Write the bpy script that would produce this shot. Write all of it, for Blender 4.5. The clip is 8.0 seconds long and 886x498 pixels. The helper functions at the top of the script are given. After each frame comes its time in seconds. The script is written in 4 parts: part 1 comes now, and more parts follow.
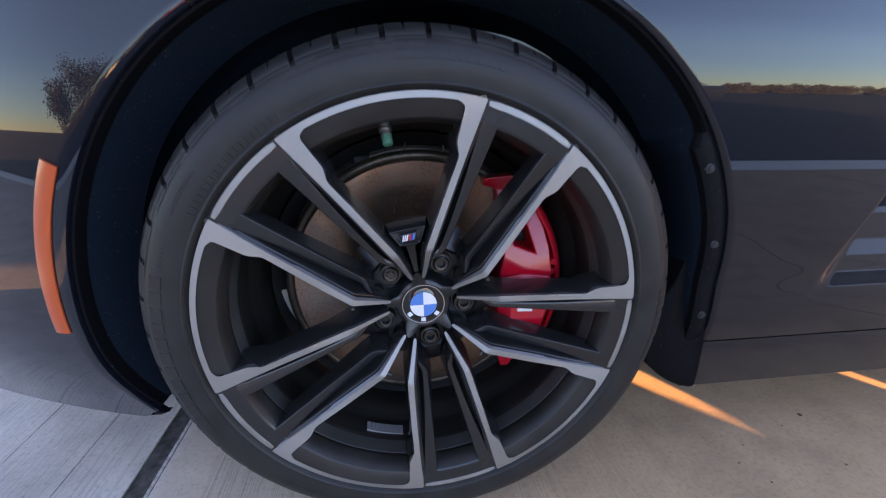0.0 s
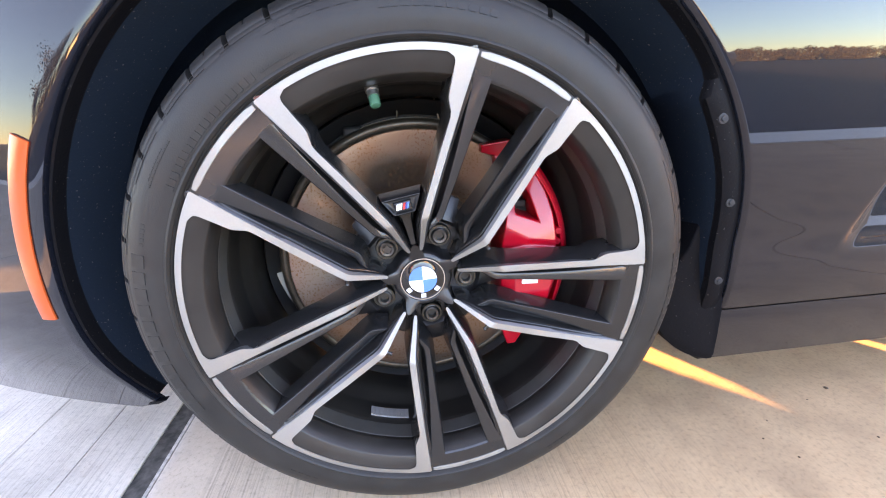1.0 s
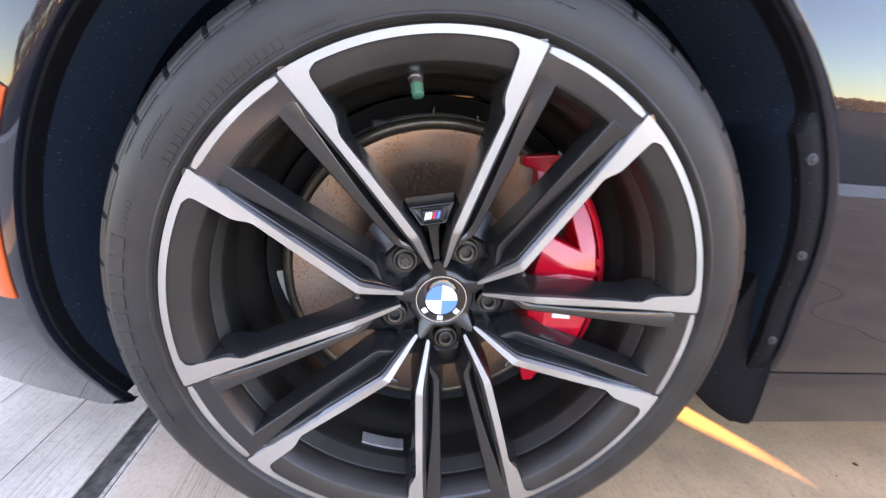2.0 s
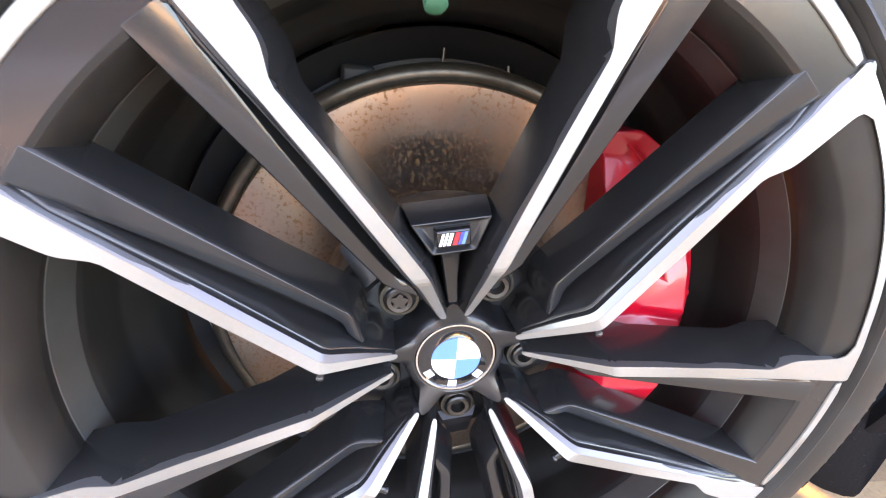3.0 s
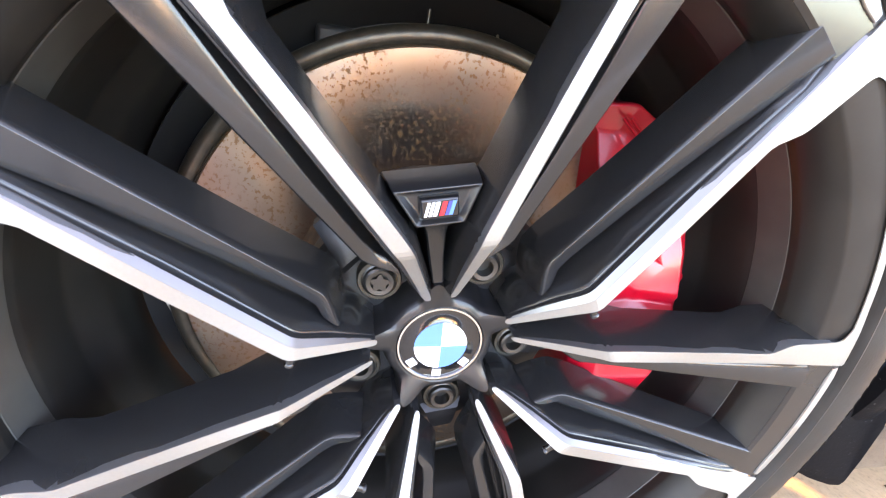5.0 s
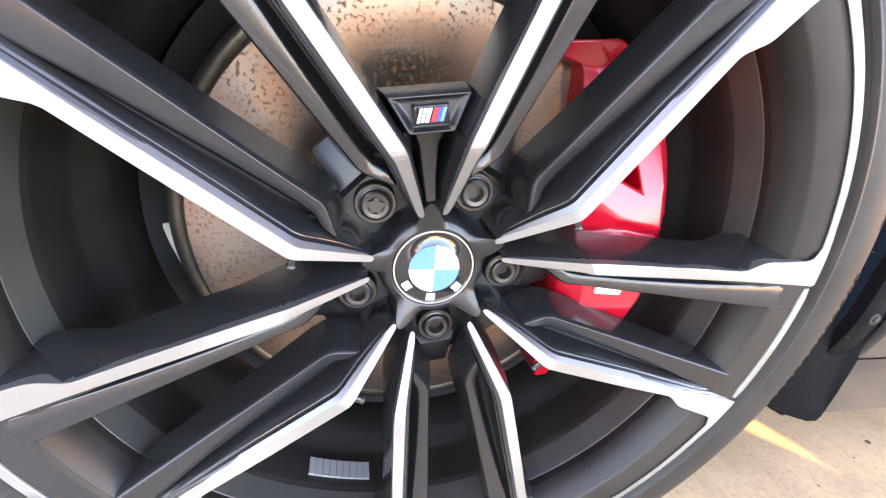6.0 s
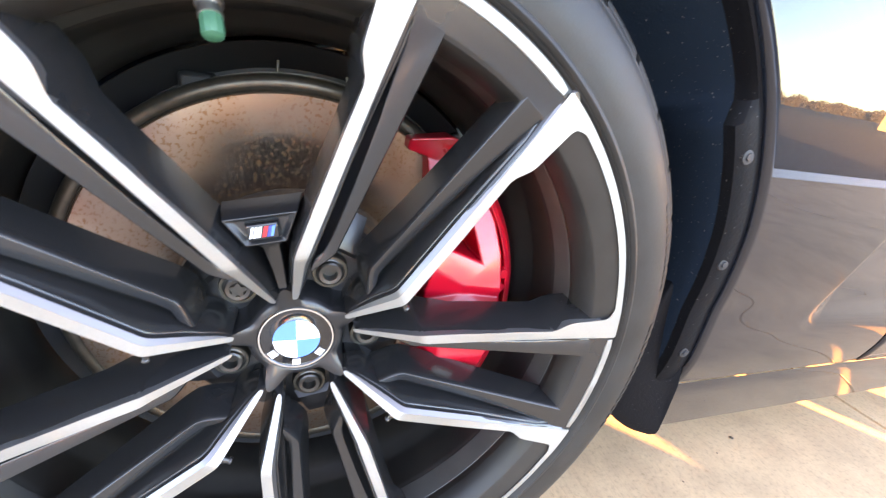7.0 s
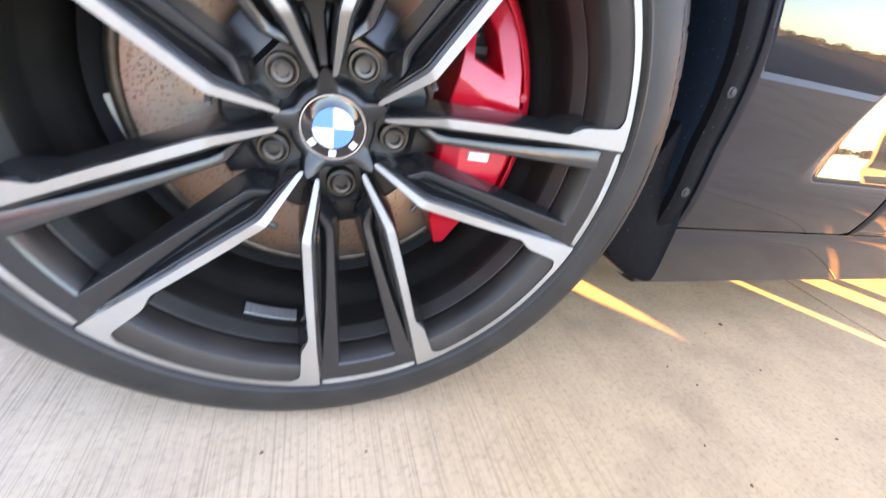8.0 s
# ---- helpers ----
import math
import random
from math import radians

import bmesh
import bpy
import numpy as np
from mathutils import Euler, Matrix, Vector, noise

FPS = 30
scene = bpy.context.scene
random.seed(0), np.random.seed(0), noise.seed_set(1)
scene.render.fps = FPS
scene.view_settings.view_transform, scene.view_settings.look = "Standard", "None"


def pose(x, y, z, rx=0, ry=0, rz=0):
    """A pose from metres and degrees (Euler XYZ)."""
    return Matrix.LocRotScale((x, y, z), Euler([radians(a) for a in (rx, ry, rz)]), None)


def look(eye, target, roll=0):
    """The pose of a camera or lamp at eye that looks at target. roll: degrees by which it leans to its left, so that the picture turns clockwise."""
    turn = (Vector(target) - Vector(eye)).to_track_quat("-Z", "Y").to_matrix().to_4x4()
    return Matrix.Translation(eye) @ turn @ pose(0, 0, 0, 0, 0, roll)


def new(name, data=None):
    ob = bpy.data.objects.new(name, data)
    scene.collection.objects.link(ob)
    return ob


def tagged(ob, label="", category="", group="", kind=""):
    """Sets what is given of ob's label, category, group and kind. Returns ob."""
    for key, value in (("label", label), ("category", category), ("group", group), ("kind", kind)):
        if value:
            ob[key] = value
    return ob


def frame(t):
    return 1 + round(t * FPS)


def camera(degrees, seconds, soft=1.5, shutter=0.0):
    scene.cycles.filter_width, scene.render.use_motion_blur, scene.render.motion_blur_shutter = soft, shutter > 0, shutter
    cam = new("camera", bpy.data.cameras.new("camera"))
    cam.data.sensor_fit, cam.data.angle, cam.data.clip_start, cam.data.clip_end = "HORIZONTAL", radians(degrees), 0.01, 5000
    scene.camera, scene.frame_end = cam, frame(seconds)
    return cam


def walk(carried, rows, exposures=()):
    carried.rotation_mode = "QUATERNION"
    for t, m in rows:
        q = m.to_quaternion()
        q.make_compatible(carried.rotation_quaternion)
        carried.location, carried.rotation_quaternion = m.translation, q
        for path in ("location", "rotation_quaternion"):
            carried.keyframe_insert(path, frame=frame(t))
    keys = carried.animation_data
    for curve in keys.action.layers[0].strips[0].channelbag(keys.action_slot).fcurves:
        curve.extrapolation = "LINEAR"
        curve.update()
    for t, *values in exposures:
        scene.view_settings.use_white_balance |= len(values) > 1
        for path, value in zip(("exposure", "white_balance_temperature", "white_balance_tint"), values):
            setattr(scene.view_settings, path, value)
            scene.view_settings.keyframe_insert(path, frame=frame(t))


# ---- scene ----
cam = camera(94.6, 8.0, 1.1, 0.3)
PATH = [
    (0, -0.0452, -0.4427, 0.5942, -8.12, -19.90, 0.82),
    (0.1, -0.0457, -0.4343, 0.5687, -7.94, -19.15, 0.28),
    (0.2, -0.0447, -0.4301, 0.5535, -7.84, -19.43, -0.08),
    (0.5, -0.0312, -0.4319, 0.5528, -7.69, -20.79, -1.55),
    (1, -0.0307, -0.4301, 0.5544, -6.86, -20.38, -1.87),
    (1.5, -0.0327, -0.4245, 0.5543, -6.88, -20.68, -0.21),
    (2, -0.0546, -0.3636, 0.5422, -6.99, -19.31, 5.03),
    (2.2, -0.0593, -0.3031, 0.5408, -6.73, -20.27, 5.69),
    (3.3, -0.0662, -0.1712, 0.5174, -13.05, -23.41, 7.16),
    (3.5, -0.0620, -0.1690, 0.5142, -13.75, -23.44, 7.28),
    (4, -0.0530, -0.1955, 0.4848, -14.81, -24.36, 7.83),
    (4.5, -0.0579, -0.1666, 0.5013, -15.16, -23.77, 8.80),
    (4.7, -0.0641, -0.1617, 0.5067, -14.64, -22.99, 8.64),
    (5.8, -0.0610, -0.1930, 0.4671, -13.65, -23.80, 7.82),
    (6, -0.0626, -0.1987, 0.4634, -14.83, -23.66, 8.15),
    (6.2, -0.0535, -0.2071, 0.4666, -16.26, -24.37, 8.79),
    (6.5, -0.0316, -0.2436, 0.4869, -16.41, -22.97, 9.15),
    (6.7, -0.0268, -0.2538, 0.5113, -18.40, -22.04, 9.57),
    (7, 0.0026, -0.2393, 0.5464, -20.80, -22.65, 9.03),
    (7.2, 0.0080, -0.2497, 0.5541, -20.96, -21.74, 7.67),
    (7.3, 0.0023, -0.2405, 0.5519, -22.31, -23.50, 8.61),
    (7.5, 0.0039, -0.2620, 0.5192, -22.46, -25.87, 9.42),
    (7.8, -0.0007, -0.3019, 0.4715, -21.78, -27.83, 10.48),
    (8, -0.0206, -0.3280, 0.4368, -21.14, -29.14, 11.62),
]
walk(cam, [(t, pose(x, y, z, 90 + pitch, 0, yaw) @ pose(0, 0, 0, 0, 0, roll)) for t, x, y, z, yaw, pitch, roll in PATH],
     exposures=[(0.0, 3.92, 10200, 36), (0.3, 5.12, 13900, 37), (0.7, 5.18, 13900, 37), (1.2, 5.36, 13900, 37), (2.0, 5.24, 14300, 38), (3.3, 5.92, 16000, 37), (4.7, 5.98, 16000, 36), (6.2, 5.98, 15600, 35), (7.2, 5.84, 14800, 32), (8.0, 5.47, 14000, 32)])

# ---- light: a low sun behind the car, open sky ----
SUN_AZ, SUN_EL = radians(-35), radians(4.5)
world = bpy.data.worlds.new("sky")
world.use_nodes = True
scene.world = world
wn, wl = world.node_tree.nodes, world.node_tree.links
sky = wn.new("ShaderNodeTexSky")
sky.sky_type = "NISHITA"
sky.sun_disc = False
sky.sun_elevation, sky.sun_rotation = SUN_EL, SUN_AZ
sky.air_density, sky.dust_density, sky.ozone_density = 0.7, 0.0, 3.5
wn["Background"].inputs["Strength"].default_value = 0.10
wl.new(sky.outputs[0], wn["Background"].inputs["Color"])
# even fill glow added over the whole sky, against the too bright horizon
sky_fill, both = wn.new("ShaderNodeBackground"), wn.new("ShaderNodeAddShader")
sky_fill.inputs["Color"].default_value, sky_fill.inputs["Strength"].default_value = (0.76, 0.88, 1.0, 1), 0.022
wl.new(wn["Background"].outputs[0], both.inputs[0])
wl.new(sky_fill.outputs[0], both.inputs[1])
wl.new(both.outputs[0], wn["World Output"].inputs["Surface"])
sun_to = Vector((math.sin(SUN_AZ) * math.cos(SUN_EL), math.cos(SUN_AZ) * math.cos(SUN_EL), math.sin(SUN_EL)))
sun = new("sun", bpy.data.lights.new("sun", "SUN"))
sun.data.energy, sun.data.angle, sun.data.color = 4.3, radians(0.53), (1.0, 0.71, 0.36)
sun.matrix_world = look(sun_to * 50, (0, 0, 0))


# ---- materials ----
def material(name, color, rough=0.5, metal=0.0, coat=0.0, coat_rough=0.03, ior=1.5):
    m = bpy.data.materials.new(name)
    m.use_nodes = True
    b = m.node_tree.nodes["Principled BSDF"]
    b.inputs["Base Color"].default_value = (*color, 1)
    b.inputs["Roughness"].default_value, b.inputs["Metallic"].default_value = rough, metal
    b.inputs["Coat Weight"].default_value, b.inputs["Coat Roughness"].default_value = coat, coat_rough
    b.inputs["IOR"].default_value = ior
    return m


def tex(m, kind, scale, detail=4.0, stretch=(1, 1, 1), rough=0.55, turn=(0, 0, 0)):
    """A noise or voronoi texture in object space; gives its node."""
    n, l = m.node_tree.nodes, m.node_tree.links
    co, mp = n.new("ShaderNodeTexCoord"), n.new("ShaderNodeMapping")
    mp.inputs["Scale"].default_value, mp.inputs["Rotation"].default_value = stretch, turn
    l.new(co.outputs["Object"], mp.inputs["Vector"])
    if kind == "noise":
        t = n.new("ShaderNodeTexNoise")
        t.inputs["Detail"].default_value, t.inputs["Roughness"].default_value = detail, rough
    else:
        t = n.new("ShaderNodeTexVoronoi")
    t.inputs["Scale"].default_value = scale
    l.new(mp.outputs[0], t.inputs["Vector"])
    return t


def ramp(m, source, stops):
    n, l = m.node_tree.nodes, m.node_tree.links
    r = n.new("ShaderNodeValToRGB")
    while len(r.color_ramp.elements) < len(stops):
        r.color_ramp.elements.new(0.5)
    for e, (at, c) in zip(r.color_ramp.elements, stops):
        e.position, e.color = at, (*c, 1) if len(c) == 3 else (c[0], c[0], c[0], 1)
    l.new(source, r.inputs[0])
    return r.outputs[0]


def mix(m, fac, a, b, how="MIX"):
    n, l = m.node_tree.nodes, m.node_tree.links
    x = n.new("ShaderNodeMix")
    x.data_type, x.blend_type = "RGBA", how
    for sock, val in ((x.inputs[0], fac), (x.inputs[6], a), (x.inputs[7], b)):
        if isinstance(val, (int, float)):
            sock.default_value = val
        elif isinstance(val, tuple):
            sock.default_value = (*val, 1)
        else:
            l.new(val, sock)
    return x.outputs[2]


def feed(m, where, source):
    m.node_tree.links.new(source, m.node_tree.nodes["Principled BSDF"].inputs[where])


def bump(m, source, strength, distance):
    n, l = m.node_tree.nodes, m.node_tree.links
    b = n.new("ShaderNodeBump")
    b.inputs["Strength"].default_value, b.inputs["Distance"].default_value = strength, distance
    old = m.node_tree.nodes["Principled BSDF"].inputs["Normal"]
    if old.is_linked:
        l.new(old.links[0].from_socket, b.inputs["Normal"])
    l.new(source, b.inputs["Height"])
    l.new(b.outputs[0], old)


PAINT = material("car_paint", (0.010, 0.014, 0.022), 0.35, 0.0, 1.0, 0.015)
f = tex(PAINT, "noise", 900, 2)
PAINT.node_tree.nodes["Principled BSDF"].inputs["Specular IOR Level"].default_value = 0.05
PAINT.node_tree.nodes["Principled BSDF"].inputs["Coat IOR"].default_value = 1.52
feed(PAINT, "Base Color", ramp(PAINT, f.outputs[0], [(0.35, (0.003, 0.0045, 0.008)), (0.75, (0.008, 0.011, 0.017))]))
GLOSS = material("gloss_black_trim", (0.008, 0.008, 0.009), 0.12, 0.0, 0.6, 0.02)
WHEEL = material("satin_black_wheel_paint", (0.014, 0.014, 0.0145), 0.25, 0.0, 0.3, 0.10, 1.52)
f = tex(WHEEL, "noise", 11, 4)
feed(WHEEL, "Roughness", ramp(WHEEL, f.outputs[0], [(0.3, (0.23,)), (0.75, (0.29,))]))
BARREL = material("brake_dusted_black_barrel", (0.02, 0.017, 0.014), 0.45, 0.0, 0.0, 0.1, 1.45)
f = tex(BARREL, "noise", 16, 5)
feed(BARREL, "Base Color", ramp(BARREL, f.outputs[0], [(0.3, (0.012, 0.011, 0.0105)), (0.75, (0.027, 0.0235, 0.0205))]))
feed(BARREL, "Roughness", ramp(BARREL, f.outputs[0], [(0.3, (0.34,)), (0.75, (0.48,))]))
# lighter grey than the barrel: the band's reflected sheen put into its colour
BAND = material("band_sheen_metal", (0.11, 0.107, 0.10), 0.42, 0.3, 0.1, 0.2)
f = tex(BAND, "noise", 18, 5)
feed(BAND, "Base Color", ramp(BAND, f.outputs[0], [(0.3, (0.062, 0.060, 0.056)), (0.75, (0.10, 0.096, 0.088))]))
EDGE = material("bright_cut_edge", (0.24, 0.24, 0.245), 0.32, 0.85, 0.3, 0.08)
# darker copy of the wheel paint, with the hub's deep shade in its colour
HUB = material("shaded_wheel_paint", (0.010, 0.010, 0.011), 0.38, 0.0, 0.25, 0.12)
MACHINED = material("machined_aluminium", (0.365, 0.346, 0.320), 0.62, 0.8, 0.2, 0.15)
f = tex(MACHINED, "noise", 500, 3)
feed(MACHINED, "Roughness", ramp(MACHINED, f.outputs[0], [(0.3, (0.57,)), (0.8, (0.67,))]))
turned = MACHINED.node_tree.nodes.new("ShaderNodeTangent")
turned.direction_type, turned.axis = "RADIAL", "Y"
feed(MACHINED, "Tangent", turned.outputs[0])
MACHINED.node_tree.nodes["Principled BSDF"].inputs["Anisotropic"].default_value = 0.45
RUBBER = material("tyre_rubber", (0.022, 0.022, 0.023), 0.55)
RUBBER.node_tree.nodes["Principled BSDF"].inputs["Specular IOR Level"].default_value = 0.36
f, f2 = tex(RUBBER, "noise", 25, 5), tex(RUBBER, "noise", 700, 3)
feed(RUBBER, "Base Color", ramp(RUBBER, f.outputs[0], [(0.3, (0.013, 0.0125, 0.012)), (0.8, (0.027, 0.025, 0.023))]))
feed(RUBBER, "Roughness", ramp(RUBBER, f.outputs[0], [(0.3, (0.44,)), (0.8, (0.60,))]))
bump(RUBBER, f2.outputs[0], 0.25, 0.0006)
LINER = material("arch_liner_felt", (0.012, 0.020, 0.034), 0.7)
LINER.node_tree.nodes["Principled BSDF"].inputs["Specular IOR Level"].default_value = 0.08
f = tex(LINER, "noise", 320, 2)
feed(LINER, "Base Color", mix(LINER, ramp(LINER, f.outputs[0], [(0.68, (0,)), (0.76, (1,))]), (0.0085, 0.0185, 0.030), (0.12, 0.115, 0.11)))
bump(LINER, f.outputs[0], 0.3, 0.001)
PLASTIC = material("black_moulded_plastic", (0.004, 0.0042, 0.0055), 0.6)
PLASTIC.node_tree.nodes["Principled BSDF"].inputs["Specular IOR Level"].default_value = 0.12
f = tex(PLASTIC, "noise", 320, 2)
feed(PLASTIC, "Base Color", mix(PLASTIC, ramp(PLASTIC, f.outputs[0], [(0.70, (0,)), (0.78, (1,))]), (0.004, 0.0042, 0.0055), (0.11, 0.105, 0.10)))
bump(PLASTIC, f.outputs[0], 0.3, 0.001)
SCREW = material("black_screw_head", (0.012, 0.013, 0.016), 0.6)
CHASSIS = material("dark_chassis", (0.01, 0.01, 0.011), 0.6)
DISC = material("cast_iron_disc_face", (0.5, 0.47, 0.44), 0.38, 0.9)
f, f2, f4 = tex(DISC, "noise", 300, 3, (1, 1, 1), 0.55), tex(DISC, "noise", 24, 4), tex(DISC, "noise", 9, 3)
spots = ramp(DISC, f.outputs[0], [(0.54, (0,)), (0.60, (1,))])
patch = ramp(DISC, f2.outputs[0], [(0.38, (0.0,)), (0.54, (1,))])
rust = mix(DISC, 1.0, spots, patch, "MULTIPLY")
film = ramp(DISC, f4.outputs[0], [(0.36, (0.0,)), (0.64, (1,))])
metal_tone = mix(DISC, film, (0.26, 0.20, 0.17), (0.26, 0.145, 0.10))
feed(DISC, "Base Color", mix(DISC, rust, metal_tone, (0.20, 0.085, 0.034)))
feed(DISC, "Metallic", ramp(DISC, rust, [(0.0, (0.95,)), (1.0, (0.15,))]))
feed(DISC, "Roughness", ramp(DISC, rust, [(0.0, (0.36,)), (1.0, (0.75,))]))
bump(DISC, f.outputs[0], 0.10, 0.0004)
tg = DISC.node_tree.nodes.new("ShaderNodeTangent")
tg.direction_type, tg.axis = "RADIAL", "Y"
feed(DISC, "Tangent", tg.outputs[0])
DISC.node_tree.nodes["Principled BSDF"].inputs["Anisotropic"].default_value = 0.85
IRON = material("rusted_iron", (0.12, 0.075, 0.05), 0.6, 0.4)
f = tex(IRON, "noise", 90, 5)
feed(IRON, "Base Color", ramp(IRON, f.outputs[0], [(0.3, (0.07, 0.05, 0.04)), (0.75, (0.22, 0.12, 0.07))]))
LIP_IRON = material("dark_scaled_iron", (0.08, 0.062, 0.05), 0.36, 0.75)
f = tex(LIP_IRON, "noise", 120, 5)
feed(LIP_IRON, "Base Color", ramp(LIP_IRON, f.outputs[0], [(0.3, (0.065, 0.052, 0.042)), (0.75, (0.11, 0.085, 0.065))]))
SHEET = material("dull_zinc_sheet", (0.34, 0.32, 0.29), 0.5, 0.6)
STEEL = material("bare_steel", (0.55, 0.54, 0.52), 0.35, 1.0)
BOLT = material("dark_bolt_steel", (0.09, 0.085, 0.08), 0.38, 0.9)
BRASSY = material("tarnished_zinc_collar", (0.085, 0.078, 0.066), 0.4, 0.9)
RED = material("red_caliper_paint", (0.62, 0.006, 0.018), 0.34, 0.0, 0.55, 0.10)
GREEN = material("green_valve_cap_plastic", (0.010, 0.13, 0.075), 0.42)
ZINC = material("zinc_weight", (0.40, 0.40, 0.39), 0.5, 0.25)
ORANGE = material("amber_marker_lens", (0.60, 0.075, 0.013), 0.30, 0.0, 0.25, 0.05)
WHITE = material("white_enamel", (0.82, 0.82, 0.82), 0.25, 0.0, 0.8, 0.03)
BLUE = material("blue_enamel", (0.010, 0.22, 0.58), 0.25, 0.0, 0.8, 0.03)
DEEP = material("dark_blue_enamel", (0.02, 0.05, 0.28), 0.25, 0.0, 0.8, 0.03)
SCARLET = material("red_enamel", (0.75, 0.02, 0.03), 0.25, 0.0, 0.8, 0.03)
CHROME = material("chrome", (0.8, 0.8, 0.8), 0.1, 1.0)
GLASS = material("dark_window_glass", (0.01, 0.012, 0.014), 0.03, 0.0, 1.0, 0.01)
CONCRETE = material("broomed_concrete", (0.42, 0.38, 0.33), 0.85)
big, mid, fine = tex(CONCRETE, "noise", 1.1, 5), tex(CONCRETE, "noise", 14, 6), tex(CONCRETE, "noise", 420, 3)
broom = tex(CONCRETE, "noise", 1.0, 3, stretch=(300, 4, 1))
stain = tex(CONCRETE, "noise", 4.5, 6, rough=0.65)
split = CONCRETE.node_tree.nodes.new("ShaderNodeSeparateXYZ")
coord = CONCRETE.node_tree.nodes.new("ShaderNodeTexCoord")
CONCRETE.node_tree.links.new(coord.outputs["Object"], split.inputs[0])
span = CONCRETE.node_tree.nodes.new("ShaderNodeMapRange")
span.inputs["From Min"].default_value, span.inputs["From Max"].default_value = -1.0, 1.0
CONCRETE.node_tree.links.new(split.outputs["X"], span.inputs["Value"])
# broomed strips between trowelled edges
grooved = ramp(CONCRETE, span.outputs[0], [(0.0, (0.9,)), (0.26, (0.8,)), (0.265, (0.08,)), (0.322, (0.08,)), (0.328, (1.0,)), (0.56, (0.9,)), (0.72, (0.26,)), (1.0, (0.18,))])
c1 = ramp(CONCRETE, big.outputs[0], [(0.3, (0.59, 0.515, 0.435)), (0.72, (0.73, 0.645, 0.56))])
# warmth of bounced sunlight put into the colour, growing right of the joint
bounce_warmth = ramp(CONCRETE, span.outputs[0], [(0.0, (0.0,)), (0.28, (0.0,)), (0.29, (0.35,)), (0.62, (1.0,)), (1.0, (1.0,))])
c1 = mix(CONCRETE, bounce_warmth, c1, (1.0, 0.70, 0.48), "MULTIPLY")
half = CONCRETE.node_tree.nodes.new("ShaderNodeMath")
half.operation = "MULTIPLY"
half.inputs[1].default_value = 0.36
CONCRETE.node_tree.links.new(grooved, half.inputs[0])
c3 = mix(CONCRETE, half.outputs[0], c1, ramp(CONCRETE, broom.outputs[0], [(0.34, (0.30, 0.29, 0.28)), (0.50, (1, 1, 1))]), "MULTIPLY")
c4 = mix(CONCRETE, 0.35, c3, ramp(CONCRETE, mid.outputs[0], [(0.3, (0.62, 0.60, 0.58)), (0.7, (1, 1, 1))]), "MULTIPLY")
c5 = mix(CONCRETE, 0.6, c4, ramp(CONCRETE, stain.outputs[0], [(0.36, (0.74, 0.735, 0.75)), (0.52, (1, 1, 1))]), "MULTIPLY")
grit = tex(CONCRETE, "noise", 130, 5, rough=0.7)
c6 = mix(CONCRETE, 0.8, c5, ramp(CONCRETE, grit.outputs[0], [(0.30, (0.66, 0.65, 0.64)), (0.46, (0.97, 0.97, 0.97)), (0.62, (1.05, 1.05, 1.05))]), "MULTIPLY")
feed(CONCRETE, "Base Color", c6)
groove_height = mix(CONCRETE, grooved, (0.5, 0.5, 0.5), broom.outputs[0])
bump(CONCRETE, groove_height, 0.7, 0.002)
bump(CONCRETE, fine.outputs[0], 0.3, 0.0008)
SEALANT = material("dark_joint_sealant", (0.035, 0.034, 0.033), 0.7)
f = tex(SEALANT, "noise", 60, 5)
feed(SEALANT, "Base Color", ramp(SEALANT, f.outputs[0], [(0.35, (0.028, 0.027, 0.025)), (0.75, (0.14, 0.125, 0.11))]))
ASPHALT = material("asphalt", (0.05, 0.047, 0.045), 0.9)
ASPHALT.node_tree.nodes["Principled BSDF"].inputs["Specular IOR Level"].default_value = 0.15
f = tex(ASPHALT, "noise", 2.0, 8)
feed(ASPHALT, "Base Color", ramp(ASPHALT, f.outputs[0], [(0.3, (0.022, 0.021, 0.021)), (0.7, (0.040, 0.038, 0.037))]))
LINE = material("white_road_paint", (0.85, 0.85, 0.84), 0.45)
f = tex(LINE, "noise", 30, 5)
feed(LINE, "Base Color", ramp(LINE, f.outputs[0], [(0.3, (0.72, 0.72, 0.71)), (0.6, (0.88, 0.88, 0.87))]))
PALE = material("pale_stone", (0.72, 0.70, 0.67), 0.8)
MORTAR = material("worn_pale_mortar", (0.5, 0.46, 0.41), 0.85)
f = tex(MORTAR, "noise", 70, 5)
feed(MORTAR, "Base Color", ramp(MORTAR, f.outputs[0], [(0.32, (0.22, 0.20, 0.18)), (0.6, (0.58, 0.53, 0.47))]))
STUCCO = material("building_stucco", (0.40, 0.31, 0.22), 0.9)
LEAF = material("tree_foliage", (0.045, 0.036, 0.022), 0.9)
BARK = material("tree_bark", (0.09, 0.065, 0.045), 0.9)
GREY = material("galvanised_steel", (0.16, 0.16, 0.165), 0.6, 0.3)
FAR_PAINT = [material("parked_car_paint", c, 0.3, 0.0, 1.0, 0.03) for c in ((0.5, 0.5, 0.5), (0.02, 0.025, 0.04), (0.25, 0.02, 0.02), (0.6, 0.6, 0.58))]


# ---- building helpers ----
def mesh_of(name, verts, faces, smooth=35):
    me = bpy.data.meshes.new(name)
    me.from_pydata([tuple(p) for p in verts], [], faces)
    bm = bmesh.new()
    bm.from_mesh(me)
    bmesh.ops.remove_doubles(bm, verts=bm.verts, dist=1e-6)
    bmesh.ops.recalc_face_normals(bm, faces=bm.faces)
    bm.to_mesh(me)
    bm.free()
    if smooth:
        me.shade_smooth()
        me.set_sharp_from_angle(angle=radians(smooth))
    return me


